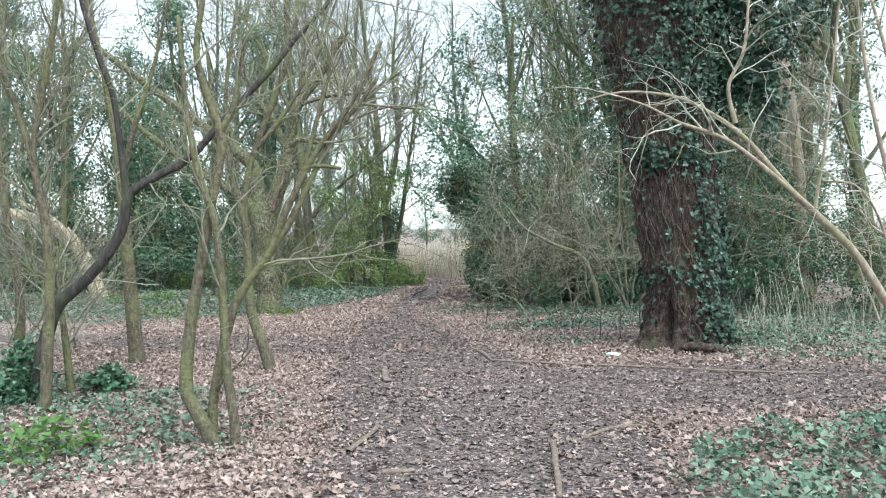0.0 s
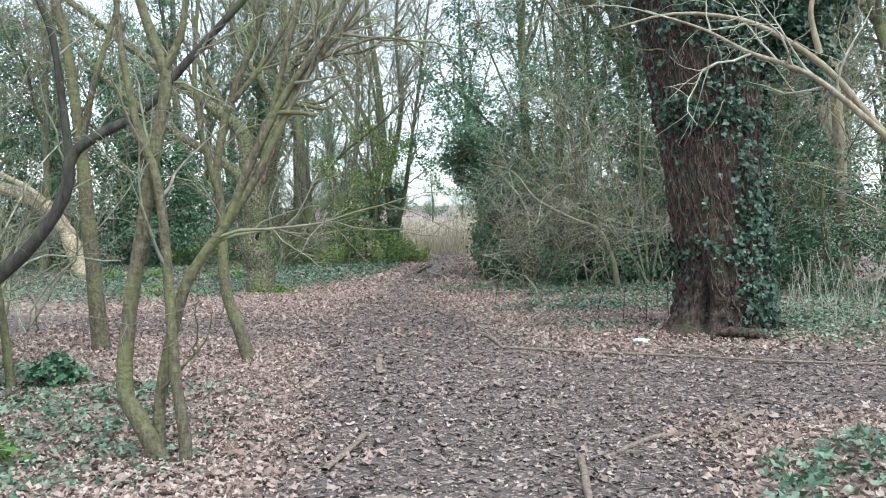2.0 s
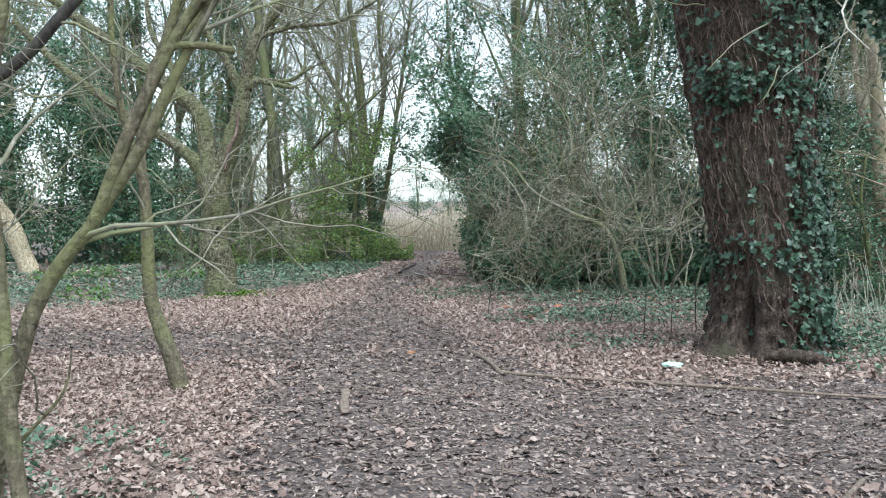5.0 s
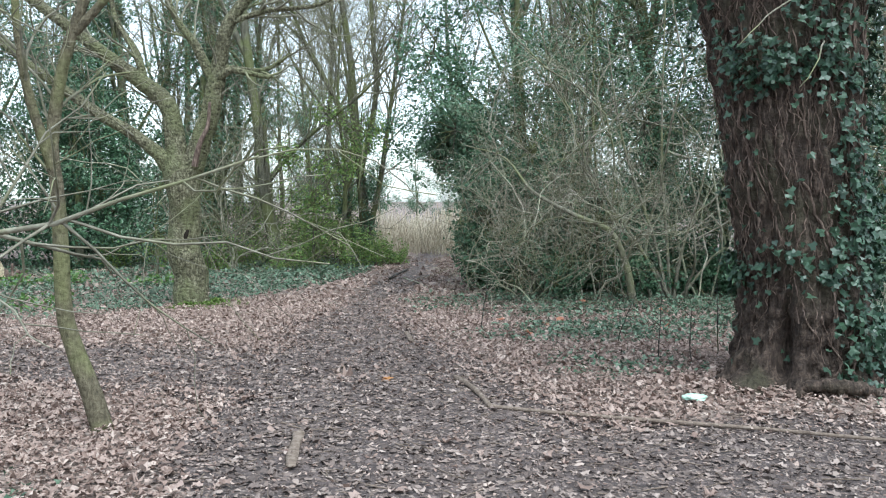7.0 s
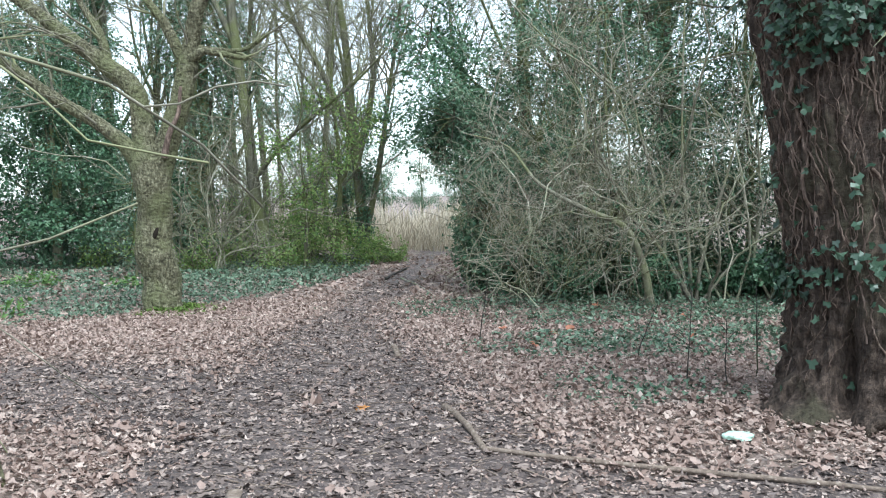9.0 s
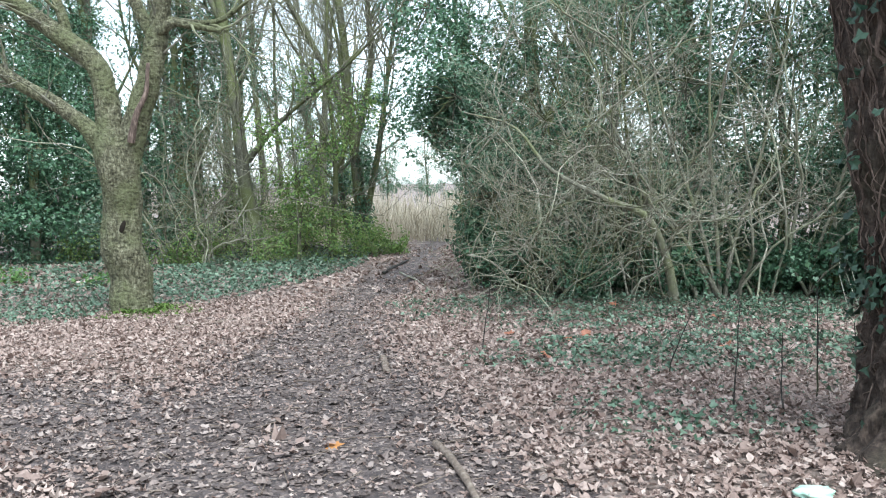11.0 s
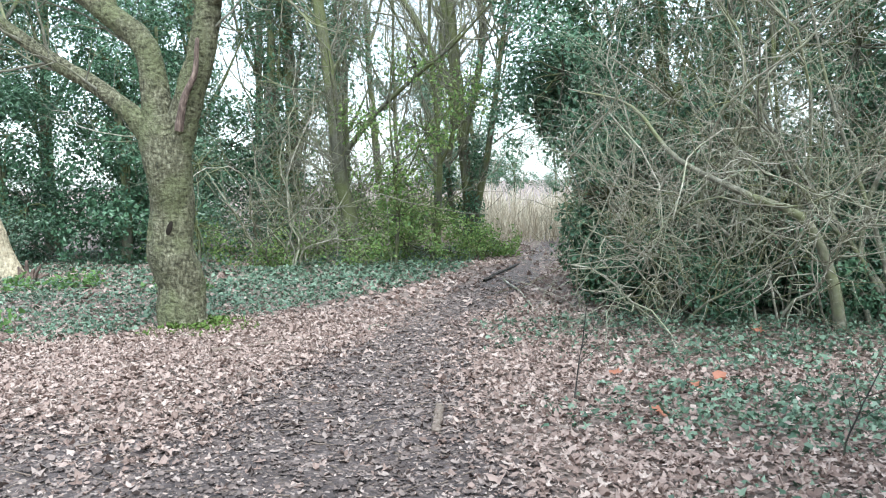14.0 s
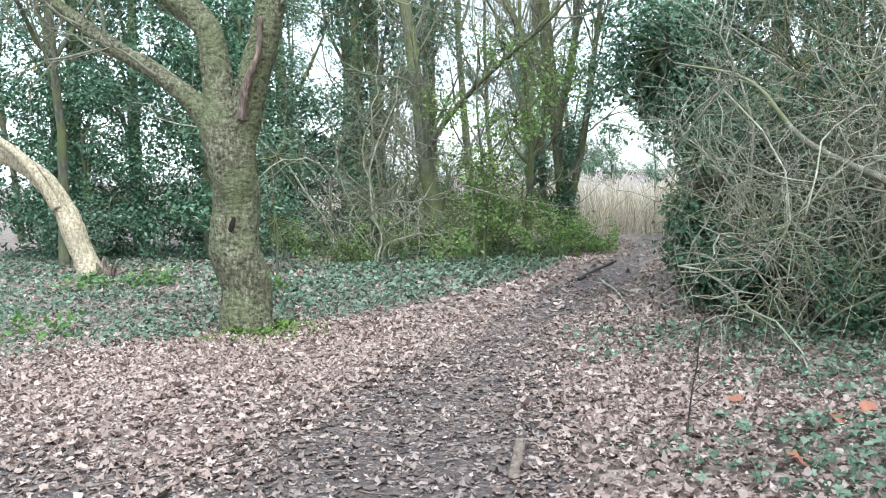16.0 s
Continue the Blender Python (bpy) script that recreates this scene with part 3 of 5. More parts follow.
SHOOTS = [(26, 0.95, 0.7, 0.16, 0.03, 0.013), (150, 0.5, 0.8, 0.2, 0.0, 0.007), (330, 0.3, 0.8, 0.2, 0.0, 0.0045)]
# the many-stemmed sapling beside the path
tree("sapling", [(-1.75, 7.4, G), (-1.94, 7.4, 0.17), (-2.02, 7.4, 0.36), (-1.98, 7.4, 0.82), (-1.91, 7.4, 1.22), (-1.81, 7.4, 1.75), (-1.72, 7.4, 2.17), (-1.71, 7.4, 2.37), (-1.83, 7.4, 2.73), (-1.89, 7.4, 3.01), (-1.82, 7.4, 3.49)], 0.064, 0.024,
     [([(-1.72, 7.4, 2.35), (-1.6, 7.4, 2.59), (-1.56, 7.4, 2.8), (-1.5, 7.4, 3.11)], 0.03, 0.014),
      ([(-1.62, 7.33, G), (-1.63, 7.33, 0.12), (-1.68, 7.33, 0.51), (-1.7, 7.33, 1.04), (-1.72, 7.33, 1.4), (-1.76, 7.33, 1.71), (-1.84, 7.33, 1.92), (-1.89, 7.33, 2.13), (-1.95, 7.33, 2.51), (-1.98, 7.33, 2.86), (-2.01, 7.33, 3.27)], 0.042, 0.016),
      ([(-1.84, 7.46, -0.05), (-1.83, 7.48, 0.23), (-1.8, 7.48, 0.41), (-1.71, 7.48, 0.81), (-1.61, 7.48, 1.07), (-1.46, 7.48, 1.28), (-1.37, 7.48, 1.39), (-1.25, 7.48, 1.68), (-1.1, 7.48, 1.99), (-0.93, 7.48, 2.28), (-0.73, 7.48, 2.54), (-0.6, 7.48, 2.75), (-0.44, 7.48, 3.08)], 0.046, 0.016),
      ([(-1.37, 7.5, 1.4), (-1.17, 7.5, 1.71), (-1.03, 7.5, 1.98), (-0.83, 7.5, 2.35), (-0.63, 7.5, 2.59), (-0.48, 7.5, 2.8)], 0.032, 0.014),
      ([(-1.16, 7.48, 1.88), (-1.07, 7.48, 2.08), (-0.92, 7.48, 2.1), (-0.78, 7.48, 2.08)], 0.022, 0.014),
      ([(-1.08, 7.5, 2.05), (-0.95, 7.5, 2.53), (-0.87, 7.5, 2.81), (-0.83, 7.5, 3.09)], 0.022, 0.01),
      ([(-0.97, 7.5, 2.21), (-0.77, 7.5, 2.42), (-0.41, 7.55, 2.57), (-0.1, 7.6, 2.55)], 0.016, 0.005),
      ([(-1.79, 7.4, 0.35), (-1.62, 7.4, 0.53), (-1.49, 7.4, 0.68), (-1.45, 7.4, 0.85)], 0.012, 0.004)],
     SHOOTS, M_SAPLING, "young many-stemmed tree with thin olive-brown stems", "tree", group="saplings")
# the leaning one past it
tree("sapling", [(-2.06, 11.1, G), (-2.15, 11.1, 0.13), (-2.25, 11.1, 0.43), (-2.33, 11.1, 0.72), (-2.34, 11.1, 1.14), (-2.35, 11.1, 1.55), (-2.37, 11.1, 1.91), (-2.26, 11.1, 2.49), (-2.01, 11.1, 3.12), (-1.82, 11.1, 3.64), (-1.64, 11.1, 4.33)], 0.075, 0.026,
     [([(-2.36, 11.1, 1.6), (-2.5, 11.0, 2.3), (-2.55, 11.0, 3.1), (-2.4, 11.0, 4.2)], 0.04, 0.016),
      ([(-2.2, 11.1, 2.6), (-1.9, 11.1, 2.95), (-1.5, 11.1, 3.6), (-1.2, 11.1, 4.4)], 0.034, 0.014)],
     SHOOTS, M_SAPLING, "slender leaning tree with a crooked mossy stem", "tree", group="saplings")
tree("sapling", [(-4.04, 12.1, G), (-4.1, 12.1, 0.66), (-4.16, 12.1, 1.5), (-4.21, 12.1, 2.39), (-4.35, 12.1, 3.49), (-4.55, 12.1, 4.3), (-4.7, 12.1, 5.4)], 0.105, 0.035,
     [([(-4.2, 12.1, 2.2), (-4.0, 12.0, 2.9), (-3.7, 12.0, 3.8), (-3.5, 12, 4.6)], 0.05, 0.016)],
     SHOOTS, M_SAPLING, "young straight tree with olive mossy bark", "tree", group="saplings")
tree("sapling", [(-3.74, 8.7, G), (-3.69, 8.7, 0.58), (-3.66, 8.7, 1.21), (-3.7, 8.7, 1.79), (-3.79, 8.7, 2.32), (-3.7, 8.7, 2.84), (-3.55, 8.7, 3.6), (-3.4, 8.8, 4.6)], 0.058, 0.02,
     [([(-3.78, 8.7, 2.25), (-3.94, 8.7, 2.79), (-4.15, 8.7, 3.4), (-4.3, 8.7, 4.2)], 0.035, 0.014)],
     SHOOTS, M_SAPLING, "young thin tree with yellow-green bark among ivy", "tree", group="saplings")
tree("sapling", [(-3.9, 9.7, G), (-3.98, 9.7, 0.7), (-4.11, 9.7, 1.46), (-4.3, 9.8, 2.4), (-4.2, 9.9, 3.6)], 0.042, 0.014, [], SHOOTS, M_SAPLING, "young thin tree with yellow-green bark among ivy", "tree", group="saplings")
tree("sapling", [(-5.2, 11.2, G), (-5.15, 11.2, 0.9), (-5.3, 11.2, 2.0), (-5.35, 11.2, 3.2), (-5.2, 11.2, 4.6)], 0.07, 0.02, [], SHOOTS, M_SAPLING, "young thin tree with yellow-green bark among ivy", "tree", group="saplings")
# the dark crooked one
tree("crooked_tree", [(-4.2, 9.3, G), (-4.05, 9.3, 0.29), (-3.98, 9.3, 0.56), (-3.85, 9.3, 0.89), (-3.59, 9.3, 1.1), (-3.31, 9.3, 1.42), (-3.17, 9.3, 1.69), (-3.12, 9.3, 1.96), (-2.91, 9.3, 2.12), (-2.53, 9.3, 2.31), (-2.25, 9.3, 2.6), (-2.03, 9.3, 2.83), (-1.64, 9.3, 3.23), (-1.42, 9.3, 3.5), (-1.12, 9.3, 3.81), (-0.76, 9.3, 4.33)], 0.078, 0.018,
     [([(-3.14, 9.3, 1.94), (-3.18, 9.3, 2.34), (-3.25, 9.3, 2.94), (-3.37, 9.3, 3.31), (-3.48, 9.3, 3.66), (-3.57, 9.3, 4.07), (-3.53, 9.3, 4.6)], 0.04, 0.016)],
     [(26, 0.8, 0.8, 0.2, 0.0, 0.012), (110, 0.4, 0.8, 0.25, 0.0, 0.006), (140, 0.2, 0.8, 0.2, 0.0, 0.0035)], M_DARKBARK, "dark wet crooked tree bending low over ivy", "tree")

# the arching branchy shrub over the path's edge
tree("arching_shrub", [(4.1, 7.6, G), (3.75, 7.3, 0.5), (3.31, 7.0, 1.0), (3.07, 7.0, 1.38), (2.77, 7.0, 1.68), (2.56, 7.0, 1.89), (2.27, 7.0, 2.23), (1.98, 7.0, 2.44), (1.72, 7.0, 2.55), (1.35, 7.0, 2.58), (1.01, 7.0, 2.5)], 0.045, 0.005,
     [([(2.8, 7.0, 1.66), (2.4, 6.95, 2.0), (2.1, 6.9, 2.21), (1.76, 6.9, 2.34), (1.51, 6.9, 2.47), (1.18, 6.9, 2.58)], 0.024, 0.005),
      ([(2.78, 7.0, 1.68), (2.86, 7.0, 2.18), (2.94, 7.05, 2.73), (3.03, 7.1, 3.4)], 0.013, 0.006),
      ([(2.2, 7.0, 2.34), (2.15, 7.0, 2.61), (2.27, 7.0, 2.9), (2.31, 7.0, 3.4)], 0.02, 0.009),
      ([(3.4, 7.05, 0.95), (3.25, 6.9, 1.5), (3.02, 6.8, 1.84), (2.75, 6.8, 1.9)], 0.014, 0.005),
      ([(3.6, 7.2, 0.7), (3.5, 7.2, 1.6), (3.3, 7.2, 2.5), (3.2, 7.3, 3.6)], 0.025, 0.01),
      ([(3.9, 7.4, 0.3), (3.9, 7.5, 1.4), (3.7, 7.6, 2.6), (3.4, 7.7, 3.9)], 0.03, 0.012)],
     [(60, 0.65, 0.9, 0.22, -0.02, 0.008), (200, 0.38, 0.9, 0.25, -0.02, 0.004), (200, 0.2, 0.9, 0.25, -0.02, 0.003)], M_TANBARK, "arching bare shrub with tan and pale branches", "shrub", M_PALETWIG)


# ---- the great ivy-clad tree ----
OX, OY = 3.24, 12.4


def oak_axis(z):
    return OX - 0.02 - 0.10 * np.clip(z - 0.9, 0, 9), OY + 0.0 * z


def oak_radius(a, z):
    r = 0.485 + 0.075 * np.clip(z - 1.3, 0, 4) + 0.14 * np.exp(-np.clip(z + 0.1, 0, 9) / 0.22)
    r = r + 0.24 * np.exp(-np.clip(z + 0.05, 0, 9) / 0.13) * np.clip(np.cos(a - 3.7), 0, 1) ** 3
    r = r + 0.07 * np.exp(-np.clip(z + 0.1, 0, 9) / 0.3) * np.cos(3 * a + 0.8) + 0.05 * np.exp(-((z - 0.55) / 0.5) ** 2) * np.cos(2 * a + 2.4)
    q = np.stack([np.cos(a) * 1.2, np.sin(a) * 1.2, z * 0.35], -1)
    hollow = -0.2 * np.exp(-((a - 4.1) / 0.17) ** 2 - ((z - 0.2) / 0.42) ** 2) + 0.06 * np.exp(-((a - 4.45) / 0.2) ** 2 - ((z - 0.3) / 0.45) ** 2)
    return r + hollow + 0.03 * lumps(q, 0.16, 2.0) + 0.022 * lumps(q, 0.06, 5.0) + (0.014 + 0.034 * np.exp(-(np.clip(z, 0, 9) / 0.8) ** 2)) * lumps(np.stack([np.cos(a), np.sin(a), 1.4 * z], -1), 0.085, 8.0)


def oak_place(a, z, out=0.0):
    cx, cy = oak_axis(z)
    r = oak_radius(a, z) + out
    return np.stack([cx + r * np.cos(a), cy + r * np.sin(a), z], -1)


oak_z = float(gz(OX, OY)) - 0.12
oak = thing("ivy_clad_tree", (OX, OY, oak_z + 0.1), "massive old tree wrapped in reddish ivy stems and dark ivy", "tree")
na, nz = 150, 150
A, Z = np.meshgrid(np.linspace(0, 2 * np.pi, na, endpoint=False), np.concatenate([np.linspace(oak_z, 4.5, 120), np.linspace(4.7, 8.5, 30)]))
b = Build()
i = np.arange(na * nz).reshape(nz, na)
b.add(oak_place(A, Z), np.stack([i[:-1], np.roll(i, -1, 1)[:-1], np.roll(i, -1, 1)[1:], i[1:]], -1).reshape(-1, 4))
part("trunk", b, M_OAKBARK, oak, "furrowed dark brown bark")
# ivy stems climbing the bark
b = Build()
nv, kv = 300, 46
a0 = rng.uniform(0, 2 * np.pi, nv)
z0 = np.where(rng.random(nv) < 0.22, rng.uniform(-0.1, 0.7, nv), rng.uniform(0.75, 3.6, nv))
z0 = np.where((np.abs(a0 - 4.1) < 0.5), np.maximum(z0, rng.uniform(0.3, 1.3, nv)), z0)
z1 = z0 + rng.uniform(0.5, 2.2, nv)
tt = np.linspace(0, 1, kv)
zz = z0[:, None] + (z1 - z0)[:, None] * tt
aa = a0[:, None] + 0.06 * np.sin(tt * rng.uniform(3, 12, (nv, 1)) + rng.uniform(0, 6.3, (nv, 1))) + np.cumsum(0.018 * rng.normal(size=(nv, kv)), 1) + rng.normal(size=(nv, 1)) * 0.38 * tt
rv = np.where(rng.random(nv) < 0.08, 0.012, rng.uniform(0.002, 0.0065, nv))
vine_line, vine_r = oak_place(aa, zz, 0.006), np.repeat(rv[:, None], kv, 1)
for j in range(nv):
    b = Build()
    tubes(b, vine_line[j:j + 1], vine_r[j:j + 1], 5)
    part("ivy_stem", b, M_VINE, oak)
# ivy leaves on the trunk: thick on one flank, in bands, over the top, plus an unseen shading lobe
b = Build()
n = 34000
a, z = rng.uniform(0, 2 * np.pi, n), rng.uniform(0, 5.6, n)
facing = np.cos(a + 0.35)
dens = 0.02 + 0.75 * np.clip(facing * 1.6 - 0.55, 0, 1) * (z < 2.2) * np.clip(1.5 - z * 0.4, 0.3, 1)
dens = dens + 0.75 * np.exp(-((z - 2.5) / 0.2) ** 2) * (np.cos(a + 1.1) > -0.1) + 0.25 * np.exp(-((z - 0.95) / 0.15) ** 2)
dens = dens + 0.95 * np.clip((z - 2.6) / 0.9, 0, 1) * np.clip(0.5 + 0.7 * facing + 0.25 * np.clip(z - 4.0, 0, 1), 0.12, 1)
dens = dens * (0.7 + 0.6 * lumps(np.stack([np.cos(a), np.sin(a), z], -1), 0.35, 4.0))
k = rng.random(n) < dens
a, z = a[k], z[k]
out = 0.03 + (0.12 + 0.25 * np.clip((z - 2.5) / 1.5, 0, 1)) * rng.random(len(a)) ** 1.5
pos = oak_place(a, z, out)
leaves(b, pos, np.stack([np.cos(a), np.sin(a), 0.5 + 0 * a], -1) + 0.45 * rng.normal(size=(len(a), 3)), 0.07 * (0.6 + 0.8 * rng.random(len(a))), IVY_2D, 0.1)
# the lobe at z 6.4 is added out of view to shade the bark
for c, r, m in (((3.4, 11.9, 5.6), (1.2, 0.9, 0.7), 1500), ((2.7, 11.6, 6.4), (1.7, 1.3, 0.8), 2600), ((4.0, 12.1, 4.2), (0.8, 0.8, 0.9), 1700), ((4.6, 12.4, 4.6), (0.8, 0.8, 0.7), 1100), ((4.1, 12.3, 3.2), (0.5, 0.5, 0.7), 900)):
    p, d = cloud(m, c, r, 0.0, 0.5, 0.3, c[0])
    leaves(b, p, d + np.array([0, 0, 0.5]) + 0.5 * rng.normal(size=p.shape), 0.085 * (0.6 + 0.7 * rng.random(m)), IVY_2D, 0.1)
part("ivy_foliage", b, M_IVY_OLD, oak, "glossy dark green ivy leaves", smooth=False)
for c in ([(2.4, 12.4, 6.5), (1.2, 12.2, 7.6), (-0.3, 12.0, 8.6)], [(2.8, 12.4, 7.5), (4.6, 12.3, 8.6), (6.2, 12.2, 9.4)], [(2.6, 12.4, 8.0), (2.4, 12.3, 10), (2.6, 12.0, 12)]):
    b = Build()
    P, R = stem(b, c, 0.22, 0.06, 16, 9)
    part("limb", b, M_OAKBARK, oak)
b = Build()
s = oak_place(rng.uniform(0, 2 * np.pi, 36), rng.uniform(2.3, 5.5, 36), 0.05)
d = unit(s - np.array([OX, OY, 3.0])) + np.array([0, 0, -0.15])
Q = grow(s, d, rng.uniform(0.4, 1.2, 36), 8, 0.2, -0.05)
for j in range(36):
    b = Build()
    tubes(b, Q[j:j + 1], taper(1, 8, 0.009, 0.003), 5)
    part("dead_shoot", b, M_TWIG, oak)
b = Build()
sl = spline([(2.92, 11.80, 0.0), (3.1, 11.72, 0.05), (3.35, 11.70, 0.03), (3.6, 11.76, -0.01)], 26)
tubes(b, sl[None] + 0.008 * rng.normal(size=(1, 26, 3)), (0.04 * np.sin(np.linspace(0.25, 2.9, 26)) + 0.010)[None], 14, True, 0.3)
single("rotten_log", b, M_OAKBARK, (3.2, 11.7, float(gz(3.2, 11.7))), "rotten dark log lying against the tree foot", "log")


# ---- the forked tree ----
fork = tree("forked_tree", [(-3.56, 18.7, G), (-3.63, 18.7, 0.35), (-3.66, 18.7, 0.7), (-3.69, 18.7, 1.4), (-3.72, 18.7, 2.1)], 0.23, 0.235,
     [([(-3.62, 18.7, 1.75), (-3.46, 18.7, 2.2), (-3.27, 18.7, 2.75), (-3.18, 18.7, 3.2), (-3.10, 18.7, 3.6), (-2.95, 18.6, 4.1), (-2.5, 18.6, 4.7), (-1.9, 18.5, 5.6)], 0.185, 0.07),
      ([(-3.78, 18.7, 1.85), (-3.80, 18.7, 2.4), (-3.90, 18.7, 2.92), (-4.24, 18.7, 3.26), (-4.7, 18.7, 3.6), (-5.2, 18.7, 3.98), (-6.0, 18.6, 4.6), (-7.0, 18.4, 5.4)], 0.17, 0.06),
      ([(-3.86, 18.65, 1.95), (-4.05, 18.6, 2.2), (-4.4, 18.6, 2.5), (-4.9, 18.6, 2.79), (-5.4, 18.6, 3.14), (-6.1, 18.5, 3.7), (-6.8, 18.4, 4.4)], 0.115, 0.05),
      ([(-3.2, 18.7, 3.3), (-3.46, 18.7, 3.82), (-3.79, 18.7, 4.33), (-4.2, 18.8, 5.4)], 0.085, 0.035),
      ([(-3.16, 18.65, 3.3), (-2.95, 18.6, 3.42), (-2.77, 18.6, 3.42), (-2.31, 18.55, 3.32)], 0.065, 0.035),
      ([(-3.12, 18.7, 3.52), (-2.8, 18.7, 3.46), (-2.38, 18.65, 3.46), (-2.0, 18.6, 3.68)], 0.055, 0.022),
      ([(-4.25, 18.7, 3.28), (-4.35, 18.7, 3.7), (-4.7, 18.8, 4.3), (-4.8, 18.8, 5.2)], 0.07, 0.03),
      ([(-2.9, 18.6, 4.15), (-2.3, 18.5, 4.3), (-1.5, 18.3, 4.35), (-0.8, 18.1, 4.7)], 0.05, 0.02)],
     [(60, 1.3, 0.7, 0.16, 0.03, 0.022), (260, 0.7, 0.8, 0.2, 0.0, 0.010), (500, 0.4, 0.8, 0.2, 0.0, 0.006)], M_FORKBARK, "forked broad-limbed tree with pale mossy bark", "tree", sides=44, n=110)
# knot hole without an opening: its inner shade is a near-black raised cap
b = Build()
t = np.linspace(0, 2 * np.pi, 12, endpoint=False)
hole_c = np.array([-3.60, 18.7 - 0.212, 0.97])
ring = hole_c + np.stack([0.035 * np.cos(t) + 0.03 * np.sin(t), 0 * t, 0.085 * np.sin(t)], -1)
inner = ring * 0.4 + hole_c * 0.6 + np.array([0, -0.012, 0])
b.add(np.vstack([ring, inner, [hole_c + np.array([0, -0.015, 0])]]), [(j, (j + 1) % 12, 12 + (j + 1) % 12, 12 + j) for j in range(12)])
b.f.append(np.array([(12 + j, 12 + (j + 1) % 12, 24) for j in range(12)]).ravel() + 0)
b.k.append(np.full(12, 3))
part("hollow", b, M_HOLE_SHADE, fork, "small knot hole, its shade painted on a raised cap")
b = Build()
stem(b, [(-3.46, 18.52, 2.0), (-3.38, 18.49, 2.3), (-3.25, 18.51, 2.6), (-3.22, 18.54, 2.95)], 0.05, 0.022, 16, 7)
part("wound", b, M_VINE, fork, "raised reddish bark scar")
b = Build()
n = 800
a = rng.uniform(-2.2, 1.6, n)
rr = 0.24 + 0.45 * rng.random(n) ** 2
px, py = -3.5 + rr * np.cos(a) * 1.15, 18.65 + rr * np.sin(a)
leaves(b, np.stack([px, py, gz(px, py) + 0.02 + 0.16 * np.clip(0.75 - rr, 0, 1) * rng.random(n)], -1), flat_normals(n, 0.7), 0.03 + 0.03 * rng.random(n), OVAL_2D)
single("moss_cushion", b, M_MOSS, (-3.5, 18.65, float(gz(-3.5, 18.65))), "bright green moss round the foot of the tree", "moss", kind="stuff")

# ---- the thin tree and the ivy-footed clump beside the far path ----
tree("slim_tree", [(-3.62, 26, G), (-3.72, 26, 0.7), (-3.85, 26, 1.4), (-3.93, 26, 2.22), (-4.06, 26, 3.45), (-4.2, 26, 4.7), (-4.4, 26, 7), (-4.4, 26, 9.5)], 0.165, 0.08,
     [([(-3.78, 25.95, 1.95), (-3.4, 25.9, 2.4), (-3.02, 25.9, 2.8), (-2.17, 25.8, 3.47), (-1.56, 25.8, 3.95), (-0.9, 25.7, 4.6)], 0.065, 0.02),
      ([(-4.2, 26, 4.7), (-4.8, 26, 6), (-5.6, 26, 7.6)], 0.08, 0.03)],
     [(60, 1.7, 0.7, 0.15, 0.04, 0.022), (420, 0.9, 0.8, 0.2, 0.0, 0.011), (1200, 0.55, 0.8, 0.2, 0.0, 0.007)], M_FARBARK, "tall slim straight tree with green mossy bark", "tree")
tree("clump_tree", [(-1.78, 28.2, G), (-1.73, 28.2, 0.5), (-1.8, 28.2, 1.56), (-1.93, 28.2, 3.1), (-2.06, 28.2, 5.0), (-2.33, 28.2, 7), (-2.63, 28.2, 10)], 0.17, 0.05,
     [([(-1.68, 28.1, 0.4), (-1.43, 28.1, 1.5), (-1.23, 28.1, 2.6), (-1.03, 28.1, 4), (-0.83, 28.1, 5.4), (-0.53, 28.1, 7.5)], 0.085, 0.03),
      ([(-2.03, 28.2, 0.3), (-2.18, 28.2, 1.57), (-2.04, 28.2, 2.84), (-2.23, 28.2, 5), (-2.93, 28.2, 7.5)], 0.07, 0.025),
      ([(-1.93, 28.2, 2.9), (-2.63, 28.2, 4.4), (-3.43, 28.2, 6), (-3.93, 28.2, 8)], 0.09, 0.03),
      ([(-1.83, 28.2, 2.3), (-1.43, 28.2, 4.2), (-1.53, 28.2, 6.5), (-1.33, 28.2, 9)], 0.09, 0.03)],
     [(120, 2.0, 0.6, 0.14, 0.07, 0.025), (700, 1.1, 0.7, 0.18, 0.03, 0.012), (2200, 0.6, 0.8, 0.2, 0.0, 0.007)], M_FARBARK, "clump of mossy stems rising from brambles", "tree")

tree("sapling", [(-2.15, 26.4, G), (-2.1, 26.4, 0.8), (-2.05, 26.4, 1.6), (-2.08, 26.4, 2.6), (-2.2, 26.4, 4.0), (-2.1, 26.4, 5.6)], 0.075, 0.02,
     [([(-2.06, 26.4, 1.7), (-1.85, 26.35, 2.1), (-1.7, 26.3, 2.8), (-1.6, 26.3, 3.8)], 0.035, 0.012), ([(-2.06, 26.4, 1.5), (-2.35, 26.35, 1.9), (-2.5, 26.3, 2.7)], 0.025, 0.01)],
     SHOOTS, M_FARBARK, "slim pale young tree rising out of brambles", "tree", group="saplings")


b = Build()
for c, r, m in (((-1.73, 28.15, 0.7), (0.34, 0.34, 0.95), 1000), ((-1.5, 28.1, 1.9), (0.3, 0.3, 0.6), 450), ((-0.95, 27.4, 3.1), (0.8, 0.6, 0.65), 900), ((-2.2, 28.1, 1.4), (0.26, 0.26, 0.7), 400)):
    p, d = cloud(m, c, r, 0.1, 0.3, 0.3)
    leaves(b, p, d + 0.6 * rng.normal(size=p.shape), 0.06 + 0.04 * rng.random(m), DIAMOND_2D)
